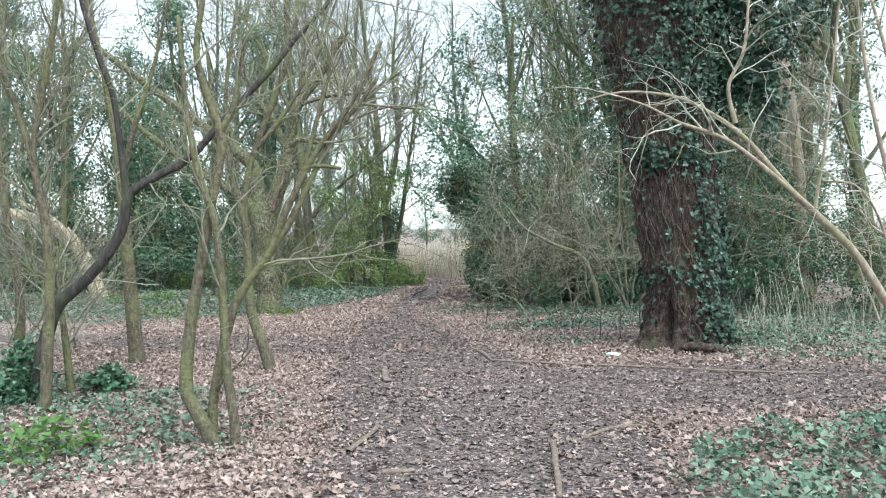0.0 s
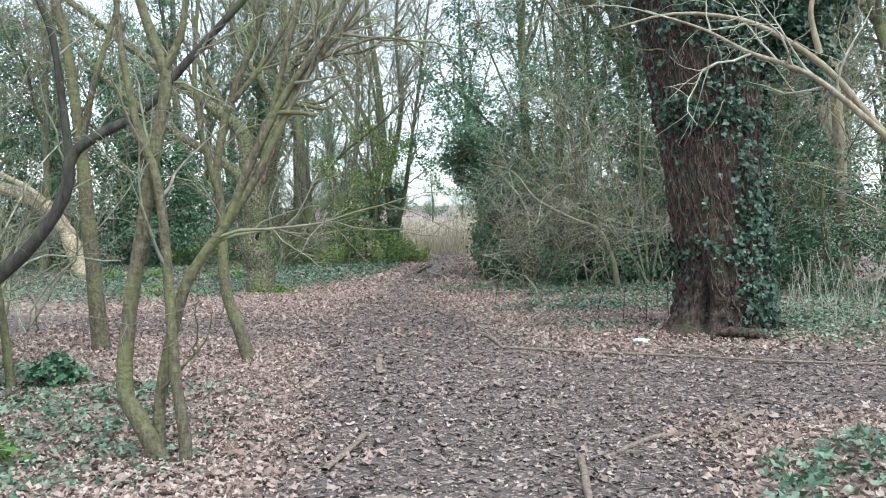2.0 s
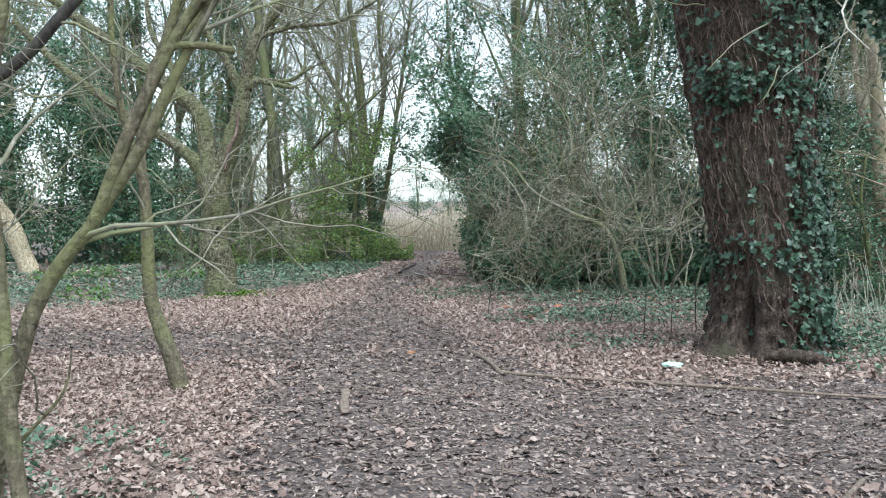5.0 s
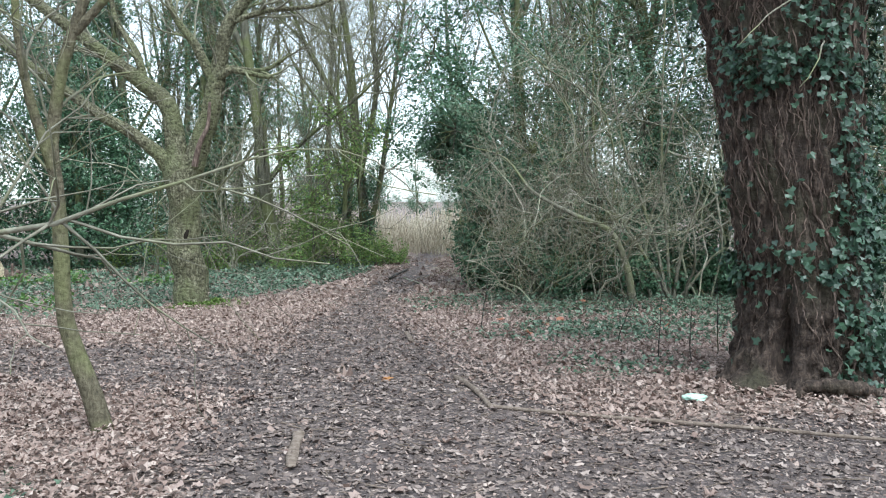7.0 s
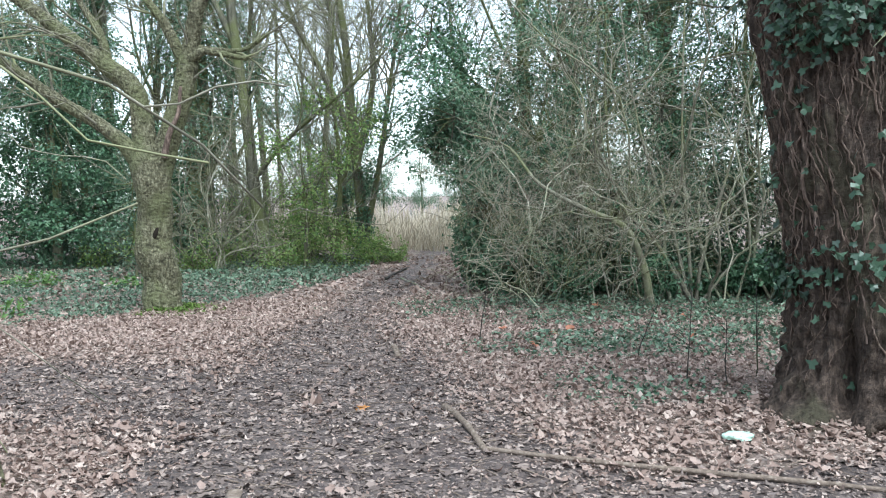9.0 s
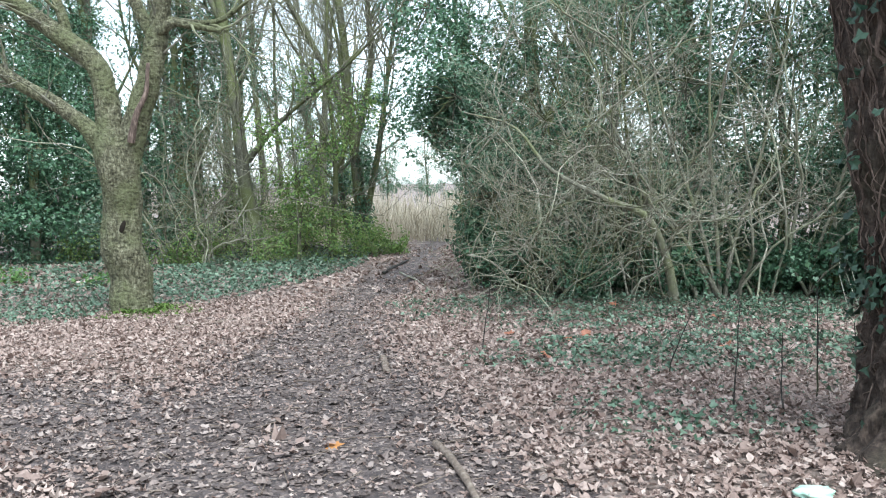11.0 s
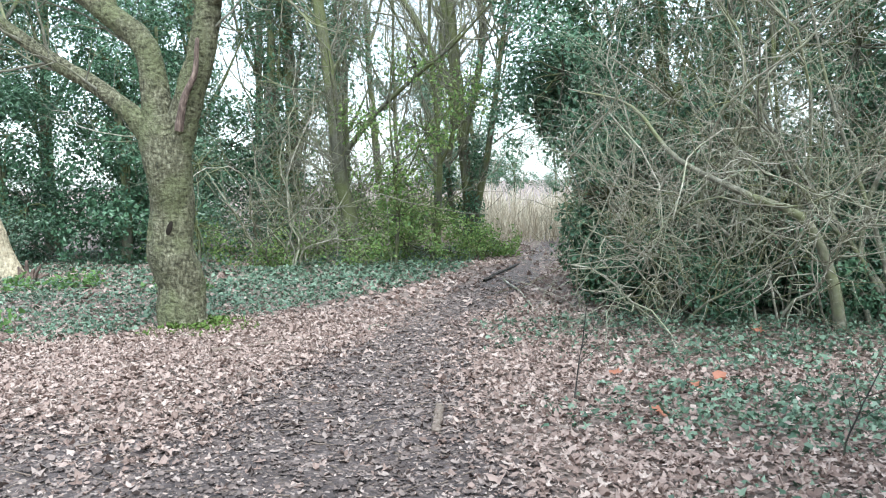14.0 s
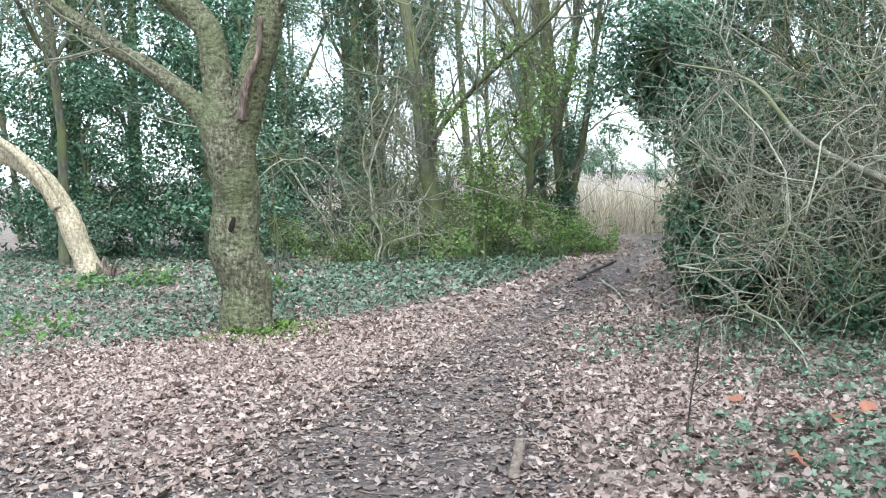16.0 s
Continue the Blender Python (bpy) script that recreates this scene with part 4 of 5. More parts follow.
single("climbing_ivy", b, M_IVY_DARK, (-1.73, 28.15, float(gz(-1.73, 28.15))), "dark ivy climbing the mossy stems", "ivy", kind="stuff", smooth=False)

# ---- bleached dead trunk ----
dead = thing("dead_tree", (-8.85, 23.1, float(gz(-8.85, 23.1))), "bleached barkless dead trunk leaning over ivy", "dead tree")
b = Build()
stem(b, [(-8.72, 23.1, -0.2), (-8.95, 23.1, 0.35), (-9.15, 23.1, 0.9), (-9.45, 23.1, 1.35), (-9.9, 23.1, 1.72), (-10.8, 23.0, 2.1), (-12.4, 22.9, 2.3)], 0.215, 0.12, 40, 14, 0.07)
part("trunk", b, M_DEADWOOD, dead)
b = Build()
stem(b, [(-9.25, 23.0, 1.05), (-9.55, 22.9, 1.6), (-10.0, 22.85, 2.05), (-10.6, 22.8, 2.4)], 0.12, 0.05, 20, 10)
part("limb", b, M_DEADWOOD, dead)
b = Build()
stem(b, [(-9.05, 23.05, 0.85), (-9.3, 22.95, 1.45), (-9.5, 22.9, 1.75)], 0.09, 0.03, 16, 9)
part("limb", b, M_DEADWOOD, dead)
b = Build()
for dx, dz, r in ((-0.12, 0.16, 0.07), (0.0, 0.26, 0.06), (0.1, 0.12, 0.08), (0.2, 0.2, 0.04), (0.3, 0.05, 0.05)):
    stem(b, [(-8.35 + 0.4 * dx, 22.9, -0.2), (-8.35 + 0.8 * dx, 22.88, 0.4 * dz - 0.06), (-8.33 + 1.3 * dx, 22.86, dz)], r * 1.4, r * 0.25, 10, 8, 0.2)
single("stump", b, M_VINE, (-8.3, 22.9, float(gz(-8.3, 22.9))), "low rotten dark stump beside the dead trunk", "stump")


# ---- thicket beside the path: tangled bare shrubs over evergreen ----
def thicket(name, x, y, h, spread, stems, label, material=M_TWIG, levels=((190, 1.2, 0.8, 0.3, 0.0, 0.012), (430, 0.65, 0.9, 0.32, -0.02, 0.008), (300, 0.32, 0.9, 0.28, 0, 0.006)), droop=0.0, r=0.017):
    z = float(gz(x, y))
    root = thing(name, (x, y, z), label, "shrub", "thicket shrubs")
    s = np.stack([x + 0.3 * rng.normal(size=stems), y + 0.3 * rng.normal(size=stems), np.full(stems, z - 0.05)], -1)
    d = unit(np.stack([spread * rng.normal(size=stems), spread * rng.normal(size=stems), np.ones(stems)], -1))
    P = grow(s, d, h * (0.65 + 0.5 * rng.random(stems)), 14, 0.24, droop)
    if name == "thicket_shrub":
        P[..., 0] = 0.55 + np.abs(P[..., 0] - 0.55)  # kept clear of the path
    R = taper(stems, 14, r * (0.5 + rng.random(stems)), 0.006)
    for j in range(stems):
        b = Build()
        tubes(b, P[j:j + 1], R[j:j + 1], 6)
        part("stem", b, material if j % 3 == 1 else M_BUSHTWIG, root)
    b = Build()
    twigs(b, P, R, levels)
    part("twig_tangle", b, M_BUSHTWIG if name == "thicket_shrub" else material, root, "tangle of thin pale twigs")
    if name == "thicket_shrub":
        b = Build()
        twigs(b, P, R, [(50, 0.9, 0.9, 0.4, 0.03, 0.009), (170, 0.5, 1.0, 0.42, 0, 0.006)])
        part("twig_tangle", b, M_SAPLING, root, "tangle of dark mossy twigs")
    return root


TANGLE = "bare tangled shrub with pale arching stems"
WILD = ((110, 1.0, 0.9, 0.42, 0.08, 0.010), (380, 0.6, 1.0, 0.46, 0.03, 0.007), (420, 0.34, 1.0, 0.4, 0, 0.005))
thicket("thicket_shrub", 3.85, 19.0, 5.4, 0.45, 16, TANGLE, levels=WILD, droop=0.0, r=0.024)
thicket("thicket_shrub", 2.4, 19.4, 5.2, 0.4, 14, TANGLE, levels=WILD, r=0.015)
thicket("thicket_shrub", 1.6, 19.2, 2.7, 0.7, 14, TANGLE, levels=WILD, droop=-0.03, r=0.012)
thicket("thicket_shrub", 2.9, 19.0, 2.6, 0.7, 10, TANGLE, levels=WILD, droop=-0.03, r=0.012)
thicket("thicket_shrub", 1.6, 19.6, 3.8, 0.5, 14, TANGLE, levels=WILD, droop=-0.04, r=0.014)
thicket("thicket_shrub", 1.3, 20.6, 6.0, 0.3, 10, TANGLE, levels=WILD, droop=0.02, r=0.015)
thicket("thicket_shrub", 2.9, 20.4, 6.8, 0.3, 12, TANGLE, levels=WILD, droop=0.02, r=0.017)
thicket("thicket_shrub", 4.9, 19.6, 6.2, 0.35, 12, TANGLE, levels=WILD, droop=0.01, r=0.017)
thicket("thicket_shrub", 6.2, 18.9, 4.4, 0.4, 8, TANGLE, levels=WILD, droop=-0.01, r=0.014)
for lx, lz, top in ((2.6, 1.7, 2.3), (3.0, 2.4, 4.4), (3.6, 2.2, 5.0), (4.3, 2.0, 4.2)):
    b = Build()
    z = float(gz(3.8, 19.0))
    stem(b, [(3.8 + 0.06 * (lx - 3.4), 18.95, z - 0.1), (3.8 + 0.3 * (lx - 3.8), 18.85, z + 0.35 * lz), (lx, 18.7, lz), (lx + 0.6 * (lx - 3.5), 18.75, top)], 0.034, 0.009, 26, 8)
    single("leaning_stem", b, M_TWIG, (3.8, 18.95, z), "crooked mossy stem rising out of the thicket", "branch", "thicket stems")
b = Build()
P, R = stem(b, [(3.15, 18.5, -0.15), (3.0, 18.4, 0.5), (2.75, 18.35, 1.0), (2.2, 18.3, 1.25), (1.6, 18.4, 1.6), (1.2, 18.5, 2.1), (0.6, 18.7, 2.3)], 0.065, 0.006, 24, 8)
single("leaning_stem", b, M_TWIG, (3.15, 18.5, float(gz(3.15, 18.5))), "thick crooked stem leaning through the thicket", "branch")


def evergreen(name, x, y, lobes, label, material=M_HOLLY, size=0.085, trunk=0.09, shape=DIAMOND_2D, gap=0.18, category="shrub", group="evergreen shrubs"):
    """Evergreen: trunk, limbs to each lobe of leaves, and the leaves."""
    z = float(gz(x, y))
    root = thing(name, (x, y, z), label, category, group)
    b = Build()
    top = max(c[2] for c, _, _ in lobes)
    P, R = stem(b, [(x, y, z - 0.1), (x + 0.05, y, z + top * 0.35), (x - 0.05, y + 0.05, z + top * 0.7), (x, y, z + top)], trunk, trunk * 0.3, 14, 8)
    part("trunk", b, M_FARBARK, root)
    b = Build()
    lb = Build()
    for c, r, n in lobes:
        c = np.array(c) + np.array([x, y, z])
        base = P[0][int(13 * min(0.9, 0.6 * (c[2] - z) / max(top, 0.1)))]
        stem(b, [base, (base + c) / 2 + np.array([0, 0, -0.1]), c], trunk * 0.4, 0.012, 10, 5)
        m = 14
        s, d = cloud(m, c, np.array(r) * 0.3, -1)
        tubes(b, grow(np.repeat(c[None], m, 0), d, np.mean(r) * 0.9, 7, 0.2), taper(m, 7, 0.014, 0.004), 4)
        p, d = cloud(n, c, r, gap, 0.42, 0.25, c[0] + c[1])
        p = p[p[:, 2] > gz(p[:, 0], p[:, 1]) + 0.02]
        d = unit((p - c) / np.array(r))
        leaves(lb, p, d * 0.8 + np.array([0, 0, 0.55]) + 0.6 * rng.normal(size=p.shape), size * (0.6 + 0.7 * rng.random(len(p))), shape, 0.12)
    part("branchwork", b, M_FARBARK, root)
    part("foliage", lb, material, root, smooth=False)
    return root


EV = "dense dark glossy evergreen bush behind the tangle"
evergreen("evergreen_shrub", 1.7, 21.6, [((0.0, 0, 1.0), (1.4, 0.9, 1.2), 7000), ((-0.3, 0, 2.6), (1.3, 0.9, 1.1), 6000), ((-1.1, -0.2, 3.2), (1.1, 0.9, 1.0), 4500), ((0.6, 0.2, 4.2), (1.4, 1.0, 1.2), 2600), ((-1.5, 0.0, 2.3), (0.75, 0.7, 0.55), 1800), ((-1.6, 0.1, 4.3), (0.8, 0.8, 0.8), 1300), ((-1.0, 0.2, 5.6), (1.2, 0.9, 1.0), 1700), ((0.6, 0.3, 6.6), (1.6, 1.0, 1.1), 1900)], EV, trunk=0.12)
evergreen("evergreen_shrub", 4.0, 21.0, [((0.0, 0, 1.2), (1.7, 0.9, 1.5), 8000), ((0.0, 0, 3.2), (1.6, 0.9, 1.3), 4600), ((0.5, 0.2, 5.2), (1.6, 1.0, 1.3), 2800), ((-1.0, -1.2, 0.6), (1.2, 0.7, 0.7), 3000)], EV, trunk=0.12)
evergreen("evergreen_shrub", 6.8, 20.4, [((0.0, 0, 1.2), (1.6, 0.9, 1.4), 6500), ((0.0, 0, 3.2), (1.5, 0.9, 1.3), 5000)], EV, trunk=0.1)
evergreen("evergreen_shrub", 1.25, 20.0, [((-0.15, 0, 0.45), (0.8, 0.6, 0.55), 2600), ((-0.3, 0.4, 1.6), (0.65, 0.5, 0.9), 1300), ((1.1, -0.2, 0.4), (0.9, 0.6, 0.5), 2600), ((-0.2, 0.1, 1.2), (0.7, 0.5, 0.7), 1800)], "low ivy-covered foot of the thicket", M_IVY_DARK, 0.075, 0.04, IVY_2D)
evergreen("evergreen_shrub", 3.6, 19.4, [((0.0, 0, 0.45), (1.2, 0.7, 0.6), 3200), ((1.5, 0.1, 0.4), (1.1, 0.7, 0.55), 2600)], "low ivy-covered foot of the thicket", M_IVY_DARK, 0.075, 0.04, IVY_2D)
FRONT = "leafy ivy and holly growing through the thicket"
evergreen("evergreen_shrub", 2.4, 20.4, [((0.0, 0, 1.6), (1.5, 0.8, 1.1), 5200), ((-1.0, 0.1, 1.9), (1.0, 0.7, 1.0), 3600), ((0.6, 0.2, 3.2), (1.3, 0.8, 1.0), 1900), ((-0.8, 0.2, 3.6), (1.2, 0.8, 1.0), 1700), ((-1.9, 0.3, 2.8), (0.75, 0.7, 0.8), 2200)], FRONT, M_HOLLY, 0.062, 0.07, gap=0.3)
evergreen("evergreen_shrub", 5.0, 20.2, [((0.0, 0, 1.5), (1.4, 0.8, 1.1), 3800), ((0.2, 0, 3.2), (1.4, 0.8, 1.1), 2600), ((0.3, 0.2, 5.0), (1.4, 0.8, 1.0), 2400)], FRONT, M_HOLLY, 0.065, 0.07, gap=0.3)
evergreen("evergreen_shrub", 1.7, 19.4, [((0.0, 0, 0.45), (1.1, 0.5, 0.5), 1500), ((0.9, 0.0, 0.9), (0.9, 0.5, 0.5), 700), ((-0.7, 0.5, 1.3), (0.6, 0.5, 0.7), 900)], FRONT, M_IVY_DARK, 0.055, 0.03, IVY_2D, 0.2)
evergreen("evergreen_shrub", 5.2, 18.9, [((0.0, 0, 0.45), (1.0, 0.5, 0.5), 1500), ((0.9, 0.2, 1.0), (0.9, 0.5, 0.7), 1200)], FRONT, M_IVY_DARK, 0.065, 0.03, IVY_2D, 0.2)
evergreen("evergreen_shrub", 2.7, 19.3, [((-0.7, -0.3, 0.3), (0.8, 0.4, 0.4), 1100), ((0.3, -0.3, 0.35), (0.8, 0.4, 0.45), 1100), ((0.0, 0, 1.5), (1.3, 0.6, 1.0), 1500), ((-1.0, 0.1, 2.4), (0.9, 0.6, 1.0), 1100), ((0.8, 0.1, 2.8), (1.1, 0.6, 1.0), 1100), ((0.0, 0.3, 4.2), (1.5, 0.7, 1.1), 1100), ((2.0, 0.2, 1.6), (1.1, 0.6, 1.1), 1300), ((1.9, 0.3, 3.6), (1.1, 0.6, 1.1), 900)], FRONT, M_IVY_DARK, 0.055, 0.03, IVY_2D, 0.2)
# dark evergreens beyond the ivy carpet
EVL = "broad dark evergreen bush at the wood's edge"
evergreen("evergreen_shrub", -8.5, 28.0, [((0, 0, 1.3), (2.4, 1.4, 1.6), 8000), ((-0.5, 0, 3.4), (2.2, 1.4, 1.4), 6500), ((-0.6, 0, 5.0), (1.6, 1.2, 1.0), 2600), ((1.6, 0, 2.4), (1.5, 1.1, 1.3), 4000)], EVL, M_IVY_DARK, 0.10, trunk=0.12)
evergreen("evergreen_shrub", -8.2, 25.8, [((0, 0, 0.9), (1.7, 1.0, 1.1), 5000), ((0.2, 0, 2.4), (1.6, 1.0, 1.2), 4500), ((-0.3, 0, 4.0), (1.3, 1.0, 1.1), 3000)], EVL, M_IVY_DARK, 0.095, trunk=0.12)
evergreen("evergreen_shrub", -11.0, 26.0, [((0, 0, 0.9), (1.7, 1.0, 1.1), 4500), ((0.2, 0, 2.6), (1.6, 1.0, 1.3), 4000)], EVL, M_IVY_DARK, 0.095, trunk=0.12)
evergreen("evergreen_shrub", -12.5, 27.0, [((0, 0, 1.3), (2.4, 1.4, 1.6), 8000), ((0, 0, 3.6), (2.4, 1.4, 1.6), 7000), ((1.2, 0, 5.6), (2.0, 1.2, 1.3), 4500)], EVL, M_IVY_DARK, 0.10, trunk=0.12)
evergreen("evergreen_shrub", -5.6, 27.2, [((0, 0, 0.9), (1.2, 0.9, 1.1), 2400), ((0.0, 0, 2.6), (1.0, 0.8, 1.2), 1700), ((0.2, 0, 4.6), (0.9, 0.8, 1.3), 1200)], "ivy-smothered trunk with dark evergreen leaves", M_IVY_DARK, 0.09, 0.22)
evergreen("evergreen_shrub", 8.5, 17.5, [((0, 0, 0.8), (1.8, 1.0, 1.0), 4000), ((1.2, 0.5, 1.6), (1.4, 1.0, 1.2), 3000), ((2.6, 0.2, 0.9), (1.5, 1.0, 1.1), 3000)], "loose green ivy-clad undergrowth", M_IVY_DARK, 0.075, 0.05)
evergreen("evergreen_shrub", 6.3, 16.8, [((0, 0, 0.7), (1.2, 0.8, 0.8), 2200), ((0.8, 0.3, 1.5), (1.0, 0.8, 0.8), 1500), ((-0.3, 0.2, 2.2), (0.8, 0.7, 0.7), 700)], "loose green ivy-clad undergrowth", M_IVY_DARK, 0.07, 0.05)
evergreen("evergreen_shrub", 6.2, 18.2, [((0, 0, 0.9), (1.2, 0.7, 1.0), 2600), ((0.9, 0.2, 2.2), (1.1, 0.7, 1.0), 1900), ((-0.6, 0.3, 2.8), (0.9, 0.6, 0.9), 1100)], "dark leafy ivy and holly beside the thicket", M_HOLLY, 0.07, 0.05)
# sky light through this holly is put into its colour: yellow-green bramble tones
evergreen("holly_sapling", -2.7, 25.3, [((0, 0, 1.7), (0.7, 0.5, 0.6), 520), ((0.6, 0, 2.4), (0.7, 0.5, 0.5), 520), ((-0.6, 0, 2.6), (0.6, 0.5, 0.5), 380), ((0.1, 0, 0.9), (0.6, 0.4, 0.6), 400), ((1.2, 0.4, 3.1), (0.6, 0.5, 0.6), 500), ((0.4, 0.3, 3.6), (0.7, 0.5, 0.5), 400)], "sparse young holly with few glossy leaves", M_BRAMBLE, 0.08, 0.03, DIAMOND_2D, 0.0, "shrub")
evergreen("holly_sapling", -5.7, 23.6, [((0, 0, 0.9), (0.7, 0.5, 0.7), 700), ((0.1, 0, 1.9), (0.5, 0.5, 0.6), 420)], "sparse young holly with few glossy leaves", M_IVY, 0.07, 0.03, DIAMOND_2D, 0.1, "shrub")
BR = "mound of bright green brambles beside the far path"
for bx, by, n, r in ((-2.1, 25.6, 1900, (0.95, 0.8, 0.9)), (-3.3, 25.3, 1500, (1.1, 0.8, 0.65)), (-4.9, 25.4, 1500, (1.2, 0.8, 0.6)), (-1.4, 26.3, 1300, (0.55, 0.6, 0.55)), (-1.05, 27.0, 900, (0.5, 0.5, 0.5)), (-6.6, 25.6, 1200, (1.2, 0.8, 0.6)), (-2.7, 26.4, 1200, (0.9, 0.7, 1.1)), (-4.1, 26.8, 1000, (0.9, 0.7, 0.9))):
    evergreen("bramble_mound", bx, by, [((0, 0, 0.3), r, n)], BR, M_BRAMBLE, 0.065, 0.02, OVAL_2D, 0.45, "bramble", "brambles")
for sx, sy in ((-4.6, 25.2), (-3.4, 29.0)):
    thicket("undergrowth_shrub", sx, sy, 2.2, 0.4, 10, "thin bare undergrowth shrub among brambles", levels=((110, 0.7, 0.7, 0.2, 0.02, 0.007), (240, 0.4, 0.9, 0.25, 0.0, 0.004)), r=0.014)

for ux, uy, hh in ((-3.2, 27.0, 1.45), (-4.7, 27.4, 1.5), (-2.6, 28.6, 1.4), (-6.4, 28.8, 1.6), (-7.6, 26.0, 0.9), (-10.4, 25.4, 1.2)):
    evergreen("undergrowth_bush", ux, uy, [((0, 0, hh * 0.45), (1.2, 0.8, hh * 0.55), 1500), ((0.2, 0.3, hh), (0.9, 0.7, hh * 0.5), 700)], "loose green leafy undergrowth among bare stems", M_IVY if hh < 1.4 else M_BRAMBLE, 0.07, 0.03, DIAMOND_2D, 0.4, "shrub", "undergrowth")
for sx, sy, hh in ((-5.0, 25.6, 5.2), (-3.2, 27.6, 4.0), (-4.8, 27.4, 4.4), (-4.3, 30.8, 4.5), (-5.4, 30.5, 5.0)):
    thicket("undergrowth_shrub", sx, sy, hh, 0.3, 9, "tall thin bare undergrowth shrub", levels=((120, 1.1, 0.7, 0.2, -0.04, 0.010), (380, 0.6, 0.9, 0.25, -0.03, 0.006), (380, 0.35, 0.9, 0.2, -0.02, 0.005)), r=0.02)

# tall trunks smothered in ivy
def ivy_tree(x, y, h, n, label="tall trunk smothered in dark evergreen ivy"):
    lobes = [((0.25 * rng.normal(), 0.25 * rng.normal(), h * f), (0.95 * w, 0.9 * w, h * 0.13), int(n * w)) for f, w in ((0.08, 0.7), (0.25, 0.7), (0.42, 0.9), (0.58, 1.2), (0.74, 1.3), (0.9, 1.0))]
    lobes += [((1.3 * math.cos(q), 1.3 * math.sin(q), h * (0.5 + 0.08 * q)), (0.9, 0.9, 0.7), int(n * 0.6)) for q in (0.4, 2.4, 4.6)]
    return evergreen("ivy_covered_tree", x, y, lobes, label, M_HOLLY, 0.10, 0.2, DIAMOND_2D, 0.4, "tree", "ivy-covered trees")


ivy_protos = [ivy_tree(-5.4, 27.6, 8.5, 900), ivy_tree(-8.6, 30.0, 10, 1300), ivy_tree(7.4, 23.6, 9, 1000)]
for j, (sx, sy, s) in enumerate(((-12.2, 29.5, 1.0), (-15, 31, 1.1), (-6.8, 36, 1.0), (9.6, 27.5, 0.8), (8.6, 21.5, 0.9), (10.8, 24, 1.1), (-11.8, 34, 1.1))):
    copy_thing(ivy_protos[j % 3], pose(sx, sy, float(gz(sx, sy)), 0, 0, 360 * rng.random()) @ Matrix.Diagonal((s, s, s, 1)))
DEADTW = "thicket of thin dry pale twigs at the wood's edge"
for sx, sy, hh in ((-5.6, 13.4, 3.4), (-6.6, 11.4, 3.2), (-5.0, 10.6, 2.6), (8.6, 14.6, 3.4), (5.6, 8.6, 3.0)):
    thicket("twiggy_shrub", sx, sy, hh, 0.4, 9, DEADTW, levels=((110, 0.9, 0.8, 0.22, -0.02, 0.008), (330, 0.5, 0.9, 0.25, -0.02, 0.005), (400, 0.3, 0.9, 0.2, -0.02, 0.004)), r=0.016)

# ---- woods all round ----
protos = [bare_tree("bare_tree", -7.2, 31, 13, 0.13, "tall bare winter tree with thin greenish limbs", 1), bare_tree("bare_tree", -10.5, 24.6, 11, 0.11, "tall bare winter tree with thin greenish limbs", 2), bare_tree("bare_tree", 5.2, 24.5, 12, 0.13, "tall bare winter tree with thin greenish limbs", 3, split=7), bare_tree("bare_tree", 7.2, 19.6, 8, 0.1, "slim bare winter tree with pale limbs", 4)]
bare_tree("bare_tree", 6.9, 17.4, 9, 0.15, "pale-barked bare tree with tan twigs", 5, M_TANBARK, split=6)
thicket("twiggy_shrub", 7.6, 16.0, 6.0, 0.3, 10, DEADTW, M_TANBARK, levels=((110, 1.1, 0.8, 0.22, 0.0, 0.009), (330, 0.6, 0.9, 0.25, -0.02, 0.006), (400, 0.35, 0.9, 0.2, -0.02, 0.005)), r=0.02)
spots = [(-6.0, 38), (-3.4, 34), (-9.5, 36), (-12.5, 33), (9.6, 24), (3.4, 27), (3.2, 31), (7.5, 29), (4.6, 34), (-17, 31), (-5.6, 46), (-11, 44), (2.1, 24.6), (2.8, 22.6), (4.6, 22.4), (-7.8, 33), (-5.0, 30), (8.2, 17.2), (1.6, 40), (7.0, 24), (-6.6, 43)]
for j, (sx, sy) in enumerate(spots):
    s = 0.75 + 0.5 * rng.random()
    copy_thing(protos[j % 4], pose(sx, sy, float(gz(sx, sy)), 0, 0, 360 * rng.random()) @ Matrix.Diagonal((s, s, s, 1)))
bush = [ob for ob in scene.objects if ob.name.startswith("evergreen_shrub") and ob.parent is None]
for sx, sy, s, j in ((-15.5, 24, 1.2, 5), (12.5, 18.5, 1.0, 2), (9.5, 27, 1.2, 6), (-4.0, 46, 1.6, 5), (5, 44, 1.8, 6), (14, 42, 1.8, 5), (-14, 42, 1.6, 6), (-24, 34, 1.8, 5), (24, 30, 1.8, 6), (5.5, 27, 1.0, 5), (-1.2, 56, 0.9, 6), (0.6, 54, 0.7, 5), (2.4, 57, 1.1, 6), (-3.4, 57, 1.1, 5), (-5.6, 55, 0.9, 6), (-7.5, 57, 1.3, 6), (5, 56, 1.2, 5), (8, 56, 1.3, 5), (-8, -10, 1.6, 5), (5, -13, 1.8, 6)):
    copy_thing(bush[j], pose(sx, sy, float(gz(sx, sy)), 0, 0, 360 * rng.random()) @ Matrix.Diagonal((s, s, s, 1)))

